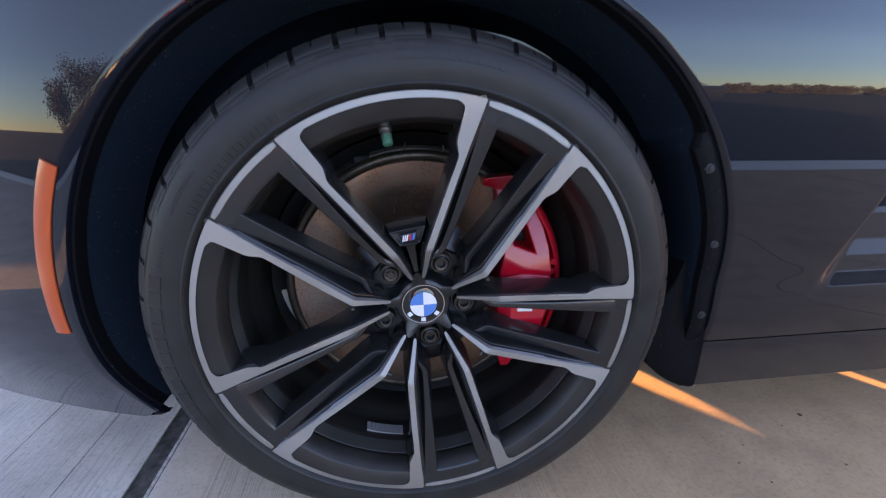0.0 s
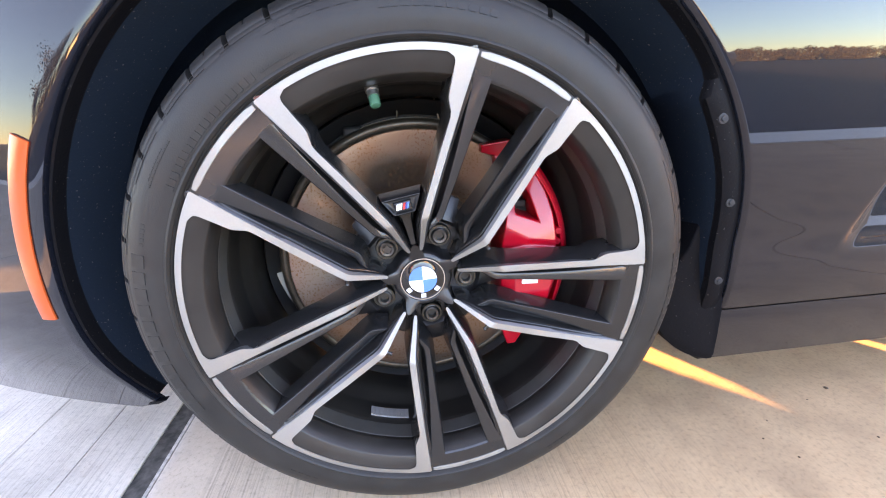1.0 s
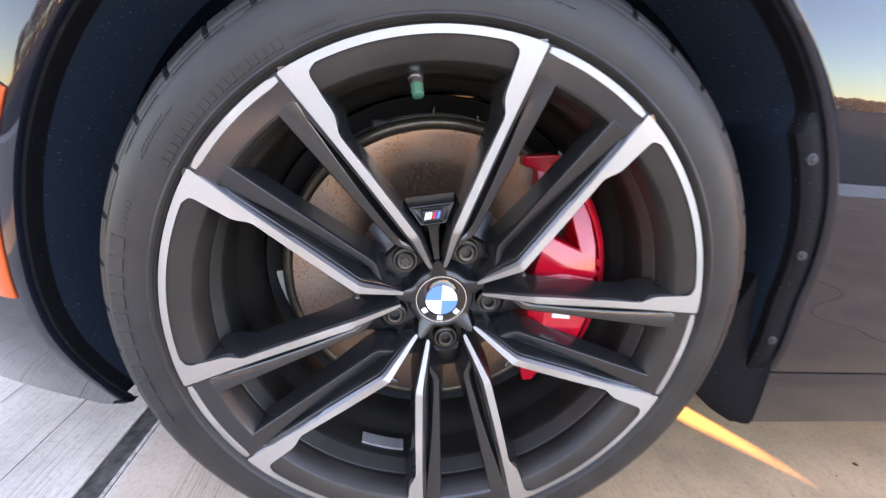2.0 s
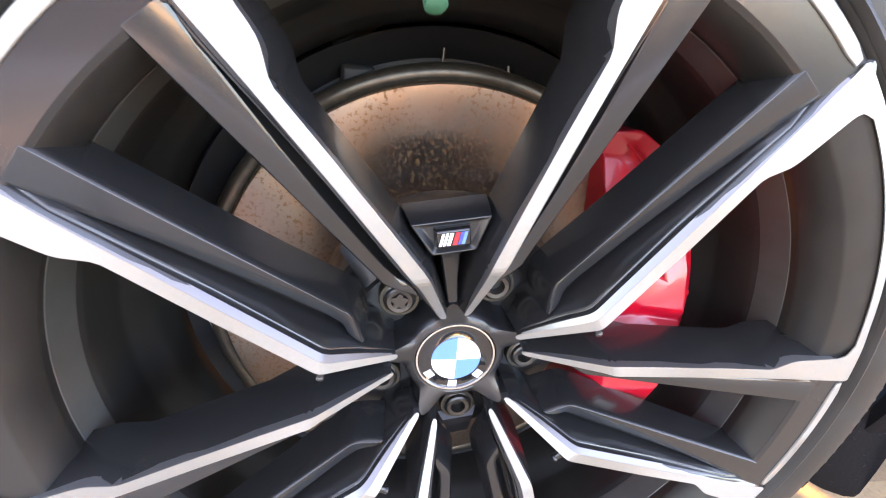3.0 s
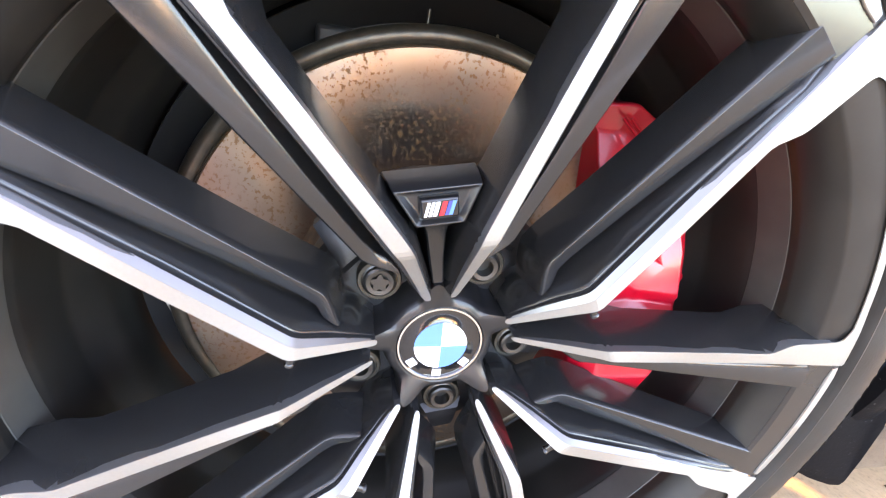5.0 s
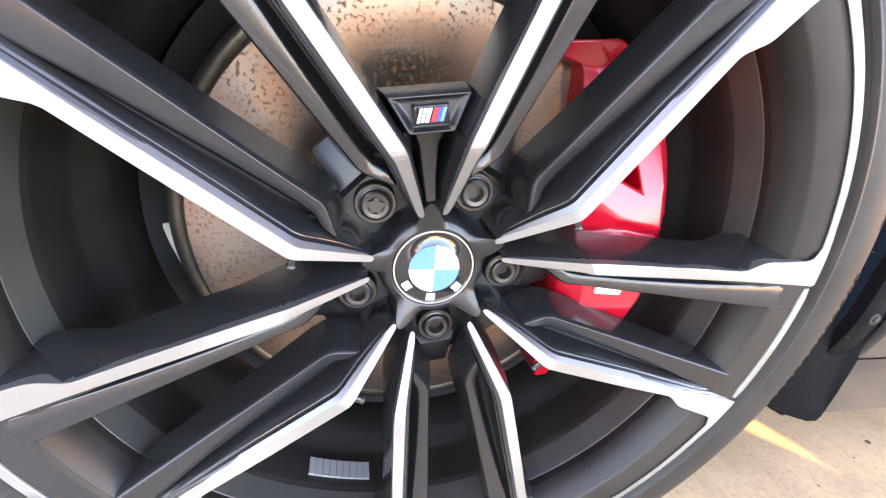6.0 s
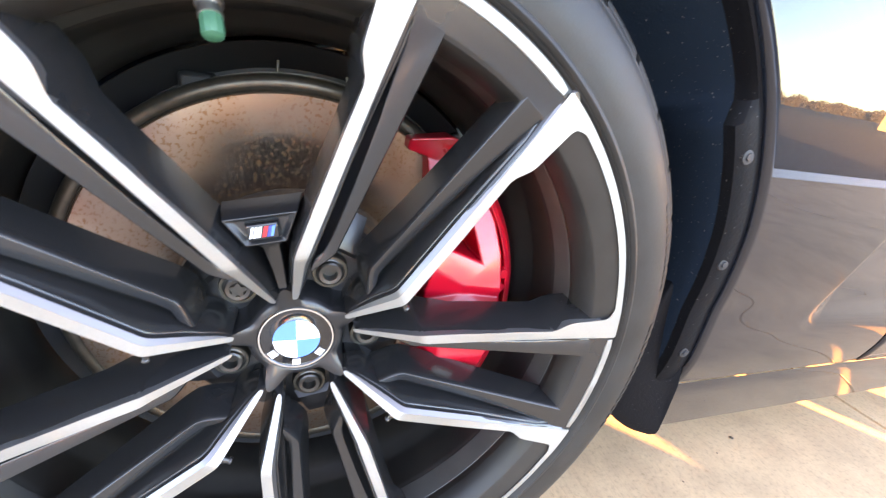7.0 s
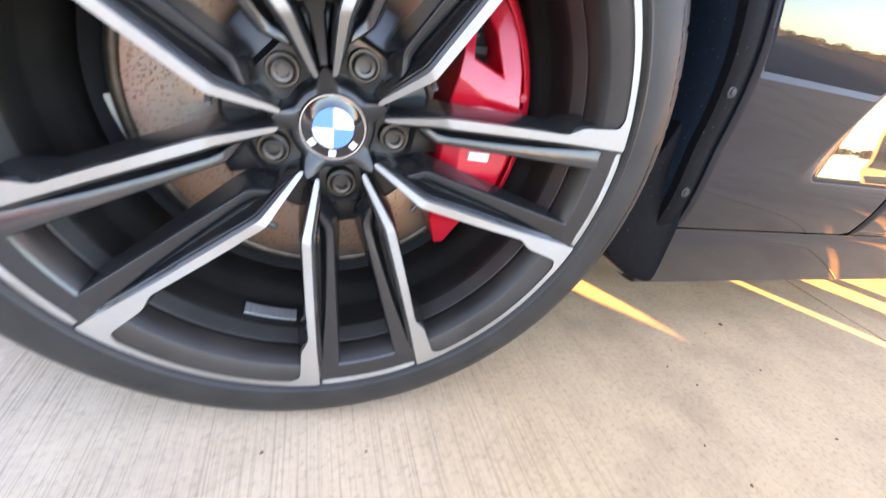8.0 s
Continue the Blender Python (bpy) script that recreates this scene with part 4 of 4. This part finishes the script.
def panel(name, cx, a0, a1, bounds, label="", edge=0.405, na=140, nr=46):
    """A skin from the arch's edge out to a box (x0, x1, z0, z1), with its edge rolled inward."""
    x0, x1, z0, z1 = bounds
    rows = []
    for i in range(na + 1):
        a = radians(a0 + (a1 - a0) * i / na)
        arch = edge + (arch_grow(math.degrees(a)) if cx == 0 else 0.0)
        dx, dz = math.sin(a), math.cos(a)
        reach = min([(x1 - cx) / dx if dx > 1e-6 else 9, (x0 - cx) / dx if dx < -1e-6 else 9, z1 / dz if dz > 1e-6 else 9, z0 / dz if dz < -1e-6 else 9])
        reach = max(reach, arch + 0.004)
        row = []
        e = body_y(cx + arch * dx, arch * dz)
        for r, y in ((arch - 0.0035, 0.012), (arch - 0.0032, 0.006), (arch - 0.0025, 0.0028)):
            row.append((cx + r * dx, e + y, r * dz))
        for j in range(nr + 1):
            r = arch - 0.0015 + (reach - arch + 0.0015) * (j / nr) ** 1.15
            x, z = cx + r * dx, r * dz
            row.append((x, body_y(x, z) + 0.0016 * max(0.0, 1 - (r - arch + 0.0015) / 0.004), z))
        rows.append(row)
    v = [p for r in rows for p in r]
    return part(name, mesh_of(name, v, grid_faces(len(rows), len(rows[0])), 30), PAINT, car, label)


SILL_Z = -0.070
panel("front_fender", 0.0, -32, 99.4, (-0.9, 0.748, SILL_Z, 0.60), "dark metallic blue-black front wing reflecting sky and ground", na=300, nr=170)
panel("front_bumper", 0.0, -32.3, -113.5, (-0.9, 0.7, -0.176, 0.60), "dark painted front bumper corner beside the wheel")


def strip(name, x0, x1, z0, z1, nx, nz, mat, label=""):
    v = [(x0 + (x1 - x0) * i / nx, body_y(x0 + (x1 - x0) * i / nx, z0 + (z1 - z0) * j / nz), z0 + (z1 - z0) * j / nz) for i in range(nx + 1) for j in range(nz + 1)]
    ob = part(name, mesh_of(name, v, grid_faces(nx + 1, nz + 1), 30), mat, car, label)
    s = ob.modifiers.new("thick", "SOLIDIFY")
    s.thickness, s.offset = 0.002, 0.0
    return ob


# side skirt: starts at the arch with a slanted end
v = []
for x0, x1, back in ((0.4150, 0.4195, 1), (0.4165, 0.4210, 0), (0.60, 0.60, 0), (1.2, 1.2, 0), (2.44, 2.44, 0)):
    for z in (SILL_Z - 0.0022, -0.0735, -0.10, -0.13, -0.150, -0.166, -0.1735, -0.177):
        t = (SILL_Z - z) / 0.107
        y = 0.0245 + 0.030 * t ** 1.3 + (0.0005 if z > -0.0730 else 0) + (0.012 if z < -0.176 else 0)
        v.append((x0 + (x1 - x0) * t, y + 0.02 * back, z))
part("side_skirt", mesh_of("side_skirt", v, grid_faces(5, 8), 40), PAINT, car, "dark painted side skirt under the doors")
strip("front_door", 0.7520, 1.75, SILL_Z, 0.52, 60, 50, PAINT, "dark painted front door")
strip("rear_door", 1.7545, 2.44, SILL_Z, 0.52, 20, 40, PAINT)
panel("rear_quarter", 2.85, -99.9, 99.9, (2.444, 3.75, SILL_Z, 0.60), na=80, nr=20)

# wheel arch liner with its flange
ARCH = [(0.4038, 0.0095), (0.4000, 0.010), (0.3960, 0.0085), (0.3840, 0.010), (0.3790, 0.0125), (0.3780, 0.022), (0.3740, 0.10), (0.3760, 0.105), (0.3760, 0.20), (0.3700, 0.21), (0.3650, 0.42), (0.34, 0.45), (0.10, 0.46)]
rows = []
for i in range(121):
    a = -112 + 217 * i / 120
    dx, dz = math.sin(radians(a)), math.cos(radians(a))
    e = body_y(0.402 * dx, 0.402 * dz) - (0.0035 if a > 0 else 0.002)
    row = []
    for n, (r, y) in enumerate(ARCH):
        fade = max(0.0, 1 - max(0.0, y - 0.02) / 0.3)
        rr = r + (arch_grow(a) if n < 11 else 0)
        bare = min(1.0, max(0.0, (56 - a) / 2.0))
        if 1 <= n <= 5:
            rr += bare * (0.4005 - 0.0006 * n - r)
            y += bare * 0.0012 * n
        row.append((rr * dx, y + e * fade, rr * dz))
    rows.append(row)
liner = part("wheel_arch_liner", mesh_of("wheel_arch_liner", [p for r in rows for p in r], grid_faces(len(rows), len(ARCH)), 35), LINER, car, "dusty blue-black felt wheel arch liner")
# flange faces take a darker material, offsetting in colour the light they catch
liner.data.materials.append(PLASTIC)
for q in liner.data.polygons:
    q.material_index = 1 if q.index % (len(ARCH) - 1) < 5 else 0
lip = [[(x + e * (0.39 - x), y + 0.0290 + 0.07 * (-0.07 - z) + 0.12 * max(0.0, z + 0.080) + 0.35 * max(0.0, 0.397 - x) - 0.6 * max(0.0, x - 0.400), z + e * (-0.11 - z)) for x, z in ((0.335, -0.060), (0.338, -0.083), (0.345, -0.112), (0.356, -0.128), (0.372, -0.142), (0.385, -0.150), (0.395, -0.154), (0.405, -0.1558), (0.413, -0.1555), (0.4180, -0.152), (0.4190, -0.145), (0.4170, -0.112), (0.4145, -0.068), (0.410, -0.030), (0.4045, 0.020), (0.396, 0.070), (0.378, 0.070), (0.366, 0.020), (0.345, -0.030))] for y, e in ((0.0, 0.06), (0.0012, 0.02), (0.004, 0.0), (0.25, 0.0))]
part("arch_deflector", mesh_of("arch_deflector", *loft(lip), 40), PLASTIC, liner, "black plastic air deflector behind the wheel")
screw = mesh_of("liner_screw", *lathe([(0.0, -0.0028), (0.0032, -0.0024), (0.0036, -0.0012), (0.0062, -0.0008), (0.0066, 0.002)], 20))
for a, r in ((60.8, 0.3893), (76.6, 0.3892), (93.1, 0.3972)):
    x, z = r * math.sin(radians(a)), r * math.cos(radians(a))
    part("liner_screw", screw, SCREW, liner, at=Matrix.Translation((x, 0.0060 + body_y(x, z), z)))

a = radians(-113.0)
lip = [[(r * math.sin(a) + dx, body_y(r * math.sin(a), r * math.cos(a)) + y, r * math.cos(a) + dz) for r, y, dz in ((0.4010, 0.000, 0.0), (0.4010, 0.010, -0.0005), (0.4180, 0.010, -0.0035), (0.4180, 0.000, -0.003))] for dx, dz in ((-0.004, 0.0), (0.004, -0.002), (0.010, -0.001))]
part("bumper_lip", mesh_of("bumper_lip", *loft(lip), 30), PLASTIC, car, "small black lip at the bumper's lower corner")
flap = [[(x, y, z) for x, z in ((-0.408, -0.110), (-0.405, -0.135), (-0.400, -0.150), (-0.392, -0.156), (-0.383, -0.152), (-0.377, -0.143), (-0.371, -0.120), (-0.372, -0.105))] for y in (0.095, 0.098, 0.150)]
part("liner_flap", mesh_of("liner_flap", *loft(flap), 40), PLASTIC, liner, "rounded black flap at the liner's lower end", bevel=0.002)
# amber side marker let into the bumper
rows = []
for i in range(25):
    a = -62.4 - (27.8) * i / 24
    dx, dz = math.sin(radians(a)), math.cos(radians(a))
    row = []
    for r, h in ((0.4175, 0.004), (0.4180, -0.0016), (0.4200, -0.0026), (0.4270, -0.0030), (0.4342, -0.0026), (0.4362, -0.0016), (0.4367, 0.004)):
        row.append((r * dx, body_y(r * dx, r * dz) + h, r * dz))
    rows.append(row)
marker = part("side_marker", mesh_of("side_marker", [p for r in rows for p in r], grid_faces(25, 7) + [tuple(range(7)), tuple(range(24 * 7, 25 * 7))], 40), ORANGE, car, "long curved amber side marker reflector")

# the rest of the body: floor, engine bay, bonnet, cabin
part("underbody", mesh_of("underbody", *joined([box(0.46, 2.40, 0.11, 1.66, -0.160, 0.10), box(-0.44, 0.47, 0.50, 1.10, -0.215, 0.30), box(2.40, 3.3, 0.50, 1.25, -0.14, 0.30)])), CHASSIS, car)
hull = [(-0.80, -0.02), (-0.82, 0.14), (-0.78, 0.26), (-0.66, 0.36), (-0.30, 0.455), (0.10, 0.525), (0.55, 0.585), (0.78, 0.615), (1.15, 0.80), (1.50, 0.96), (1.75, 1.02), (2.10, 1.04), (2.45, 1.01), (2.85, 0.86), (3.20, 0.72), (3.55, 0.685),
        (3.74, 0.66), (3.80, 0.50), (3.79, 0.20), (3.70, -0.05), (3.30, 0.42), (2.40, 0.42), (2.35, -0.10), (0.47, -0.10), (0.44, 0.42), (-0.42, 0.42), (-0.60, -0.10)]


def hull_at(y):
    """The car's outline in a plane along it: the roof and nose draw in towards the sides."""
    side = abs(y - 0.88) / 0.78
    row = []
    for x, z in hull:
        up = max(0.0, z - 0.60)
        z2 = z - up * 0.42 * max(0.0, side - 0.70) / 0.30 if up else z
        x2 = x + (0.26 * max(0.0, side - 0.35) ** 2 if x < -0.5 else 0) - (0.16 * max(0.0, side - 0.35) ** 2 if x > 3.5 else 0)
        row.append((x2, max(y, 0.36) if x < -0.2 and y < 0.5 else y, z2))
    return row


n = len(hull)
widths = (0.10, 0.17, 0.25, 0.34, 0.60, 0.88, 1.16, 1.42, 1.51, 1.59, 1.66)
bm = bmesh.new()
bv = [bm.verts.new(p) for y in widths for p in hull_at(y)]
for q in grid_faces(len(widths), n, False, True):
    bm.faces.new([bv[i] for i in q])
bmesh.ops.triangulate(bm, faces=[bm.faces.new(bv[:n]), bm.faces.new(bv[-n:])])
bmesh.ops.recalc_face_normals(bm, faces=bm.faces)
me = bpy.data.meshes.new("body_shell")
bm.to_mesh(me)
bm.free()
me.shade_smooth()
me.set_sharp_from_angle(angle=radians(38))
part("body_shell", me, PAINT, car)


def pane(name, rows, label):
    part(name, mesh_of(name, *loft([[tuple(p) for p in r] + [(p[0], p[1], p[2] - 0.03) for p in reversed(r)] for r in rows]), 30), GLASS, car, label)


pane("windscreen", [[(x + 0.045 * abs(y - 0.88) ** 2, y, z + 0.012 - 0.10 * max(0.0, abs(y - 0.88) - 0.42)) for x, z in ((0.84, 0.640), (1.15, 0.80), (1.47, 0.948))] for y in (0.30, 0.45, 0.88, 1.31, 1.46)], "dark curved windscreen")
pane("rear_window", [[(x, y, z + 0.012 - 0.10 * max(0.0, abs(y - 0.88) - 0.42)) for x, z in ((2.52, 0.990), (2.85, 0.862), (3.14, 0.748))] for y in (0.34, 0.55, 0.88, 1.21, 1.42)], "dark rear window")
for side, y0, y1 in (("near", 0.094, 0.130), ("far", 1.666, 1.630)):
    rows = [[(x, y0, 0.575), (x, y0 + (y1 - y0) * 0.3, t)] for x, t in ((1.00, 0.62), (1.30, 0.735), (1.62, 0.800), (2.10, 0.818), (2.48, 0.795), (2.78, 0.700), (2.90, 0.62))]
    v = [p for r in rows for p in r] + [(p[0], p[1] + (0.02 if side == "near" else -0.02), p[2]) for r in rows for p in r]
    k = len(rows)
    fc = grid_faces(k, 2) + [tuple(2 * k + i for i in q) for q in grid_faces(k, 2)]
    part("side_window", mesh_of("side_window", v, fc, 30), GLASS, car, "dark side window")
part("far_side", mesh_of("far_side", *joined([box(0.40, 2.44, 1.66, 1.74, -0.17, 0.52), box(-0.80, -0.40, 1.60, 1.72, -0.12, 0.40), box(-0.42, 0.42, 1.68, 1.74, 0.40, 0.52)])), PAINT, car)
part("nose", mesh_of("nose", *joined([box(-0.80, -0.45, 0.35, 1.15, -0.20, 0.30)])), PAINT, car)
# unseen slotted plate added so the sun falls in streaks beside the wheel
sun_slots = [(-0.80, -0.15), (-0.80, -0.31), (-0.190, -0.31), (-0.186, -0.262), (-0.172, -0.240), (-0.135, -0.228), (-0.100, -0.236), (-0.078, -0.262), (-0.070, -0.31), (0.318, -0.31), (0.322, -0.19), (0.366, -0.19), (0.370, -0.31),
        (0.578, -0.31), (0.584, -0.18), (0.690, -0.18), (0.695, -0.31), (0.745, -0.31), (0.750, -0.18), (2.40, -0.17), (2.40, -0.15)]
tris = geometry.tessellate_polygon([[Vector((x, z, 0)) for x, z in sun_slots]])
n = len(sun_slots)
part("sun_slot_plate", mesh_of("sun_slot_plate", [(x, y, z) for y in (1.19, 1.21) for x, z in sun_slots], [tuple(t) for t in tris] + [tuple(n + i for i in t) for t in tris] + [(i, (i + 1) % n, n + (i + 1) % n, n + i) for i in range(n)], 0), CHASSIS, car)
far_tyre = mesh_of("far_tyre", *lathe([(0.20, 0.02), (0.27, 0.0), (0.31, 0.0), (0.335, 0.02), (0.3325, 0.12), (0.335, 0.23), (0.31, 0.25), (0.20, 0.24)], 64, close=True))
far_disc = mesh_of("far_wheel_disc", *lathe([(0.0, 0.06), (0.08, 0.05), (0.26, 0.02), (0.26, 0.2), (0.0, 0.2)], 48))
for x, y in ((2.85, 0.0), (2.85, 1.47)):
    w = part("wheel", far_tyre, RUBBER, car, at=Matrix.Translation((x, y, 0)))
    part("rim", far_disc, WHEEL, w)

# unseen low wall added before the bay to keep the low sun out
wall = new("sun_wall", mesh_of("sun_wall", *box(-2.1, -1.9, 0.6, 3.15, 0.0, 0.90)))
wall.data.materials.append(CONCRETE)
tagged(wall, "unseen low concrete wall added to keep the sun off the bay", "wall", kind="structure")
# second unseen wall, added to shade the ground that the bumper mirrors
shade_wall = new("sun_wall", mesh_of("sun_wall", *box(-14.2, -14.0, 3.0, 17.0, 0.0, 2.2)))
shade_wall.data.materials.append(CONCRETE)
tagged(shade_wall, "unseen concrete wall added to shade the paving left of the car", "wall", kind="structure")


# ---- what the paint mirrors: car park, building, trees ----
def parked_car(at, turn, mat):
    ob = thing("parked_car", "parked car on the sunlit concrete across the car park", "car", group="parked cars")
    sec = []
    for y, dz, ins in ((-0.92, 0.0, 0.10), (-0.80, 0.05, 0.0), (0.80, 0.05, 0.0), (0.92, 0.0, 0.10)):
        sec.append([(x, y, z + (dz if z > 0.5 else 0)) for x, z in ((-2.3 + ins, 0.30), (-2.35 + ins, 0.62), (-2.2 + ins, 0.86), (-1.0, 0.95), (1.2, 0.98), (2.15 - ins, 0.92), (2.30 - ins, 0.65), (2.25 - ins, 0.28))])
    part("body", mesh_of("body", *loft(sec)), mat, ob, bevel=0.03)
    sec = [[(x, y, z) for x, z in ((-1.15, 0.95), (-0.45, 1.42 - e), (0.75, 1.45 - e), (1.75, 0.97))] for y, e in ((-0.78, 0.16), (-0.62, 0.0), (0.62, 0.0), (0.78, 0.16))]
    part("cabin", mesh_of("cabin", *loft(sec)), GLASS, ob, bevel=0.03)
    part("roof", mesh_of("roof", *box(-0.42, 0.72, -0.60, 0.60, 1.435, 1.465)), mat, ob, bevel=0.02)
    for x in (-1.42, 1.38):
        for y in (-0.93, 0.70):
            w = part("wheel", far_tyre, RUBBER, ob, at=Matrix.Translation((x, y, 0.335)))
            part("rim", far_disc, GREY, w)
    ob.matrix_basis = Matrix.Translation(at) @ Matrix.Rotation(radians(turn), 4, "Z")
    return ob


for i, (x, y, t) in enumerate(((-9.6, -15.5, 92), (-6.8, -15.2, 88), (-3.9, -15.6, 270), (2.2, -15.4, 91), (7.9, -15.3, 89), (10.8, -15.5, 268))):
    parked_car((x, y, 0), t, FAR_PAINT[i % 4])

store = thing("store_building", "sunlit ochre stucco store building with a dark shopfront", "building")
part("walls", mesh_of("walls", *box(38, 70, -19, 4, 0, 5.6)), STUCCO, store)
part("parapet", mesh_of("parapet", *box(37.8, 70.2, -19.2, 4.2, 5.6, 6.1)), FAR_PAINT[3], store)
for y in (-18.5, -14.0, -9.5, -5.0, -0.5):
    part("shop_window", mesh_of("shop_window", *box(37.93, 38.05, y - 0.2, y + 3.4, 0.5, 3.4)), GLASS, store)
    part("pilaster", mesh_of("pilaster", *box(37.75, 38.05, y + 3.9, y + 4.4, 0, 5.5)), FAR_PAINT[3], store)


def lamp_post(x, y):
    ob = thing("lamp_post", "tall galvanised car park lamp post with two heads", "lamp post", (x, y, 0), group="car park lamps")
    part("pole", mesh_of("pole", *loft([[(r * math.cos(math.tau * i / 10), r * math.sin(math.tau * i / 10), z) for i in range(10)] for r, z in ((0.25, 0), (0.25, 0.7), (0.09, 0.72), (0.06, 8.5))])), GREY, ob)
    for sx in (-1, 1):
        part("lamp_head", mesh_of("lamp_head", *box(sx * 0.1, sx * 1.1, -0.18, 0.18, 8.35, 8.5)), GREY, ob)


for x, y in ((-14, -24), (-22, -40), (12, -40), (-3, -38)):
    lamp_post(x, y)

rng = random.Random(7)
pieces, trunks = [], []
for i in range(150):
    x, y, h = -140 + 340 * i / 149 + rng.uniform(-1, 1), -95 + rng.uniform(-12, 12), rng.uniform(4.0, 8.5) * (1.0 if i < 62 else 0.55)
    trunks.append(loft([[(x + r * math.cos(math.tau * k / 6), y + r * math.sin(math.tau * k / 6), z) for k in range(6)] for r, z in ((0.22, 0), (0.10, h * 0.7))]))
    for k in range(650):
        a, b, q = rng.uniform(0, math.tau), rng.uniform(-1, 1), rng.random() ** 0.4
        c = Vector((x + 2.6 * q * math.cos(a) * math.sqrt(1 - b * b), y + 2.6 * q * math.sin(a) * math.sqrt(1 - b * b), h * 0.47 + 0.50 * h * q * b))
        d = [Vector((rng.gauss(0, 1), rng.gauss(0, 1), rng.gauss(0, 1))).normalized() * rng.uniform(0.2, 0.55) for _ in range(3)]
        pieces.append(([c + w for w in d], [(0, 1, 2)]))
woods = new("far_trees", mesh_of("far_trees", *joined(pieces), 0))
woods.data.materials.append(LEAF)
tagged(woods, "row of brown-green trees at the far edge", "trees", kind="stuff")
stems = new("far_trunks", mesh_of("far_trunks", *joined(trunks), 0))
stems.data.materials.append(BARK)
tagged(stems, "bare trunks of the far trees", "trees", kind="stuff")


def tree(x, y, h, wide, seed):
    """A tapered trunk that forks into limbs, with a loose crown of small leaves."""
    r2 = random.Random(seed)
    ob = thing("tree", "brown-green autumn tree beside the car park lane", "tree", (x, y, 0), group="trees by the lane")
    wood = [loft([[(rad * math.cos(math.tau * k / 8) + 0.10 * z / h, rad * math.sin(math.tau * k / 8), z) for k in range(8)] for rad, z in ((0.20, 0.0), (0.14, 0.25 * h), (0.09, 0.55 * h), (0.03, 0.85 * h))])]
    tips = [Vector((0.1, 0, 0.80 * h))]
    for k in range(9):
        z0, a = h * r2.uniform(0.24, 0.60), math.tau * k / 9 + r2.uniform(-0.3, 0.3)
        end = Vector((wide * r2.uniform(0.45, 0.85) * math.cos(a), wide * r2.uniform(0.45, 0.85) * math.sin(a), z0 + h * r2.uniform(0.10, 0.30)))
        mid = Vector((0.5 * end.x, 0.5 * end.y, z0 + 0.35 * (end.z - z0)))
        ring = [[p + Vector((rad * math.cos(math.tau * j / 6), rad * math.sin(math.tau * j / 6), 0)) for j in range(6)] for p, rad in ((Vector((0, 0, z0)), 0.07), (mid, 0.045), (end, 0.015))]
        wood.append(loft(ring))
        tips += [mid, end]
    part("trunk", mesh_of("trunk", *joined(wood), 60), BARK, ob)
    leaves = []
    for k in range(4200):
        c = tips[r2.randrange(len(tips))] + Vector((r2.gauss(0, 0.30 * wide), r2.gauss(0, 0.30 * wide), r2.gauss(0, 0.085 * h)))
        d = [Vector((r2.gauss(0, 1), r2.gauss(0, 1), r2.gauss(0, 1))).normalized() * r2.uniform(0.08, 0.22) for _ in range(3)]
        leaves.append(([c + w for w in d], [(0, 1, 2)]))
    part("crown", mesh_of("crown", *joined(leaves), 0), LEAF, ob)


for k, (x, y, h, w) in enumerate(((-25.5, -24.0, 7.8, 1.9), (-28.6, -23.6, 8.6, 2.2), (-31.8, -22.9, 8.0, 2.0), (-34.6, -21.4, 5.6, 1.6))):
    tree(x, y, h, w, 20 + k)
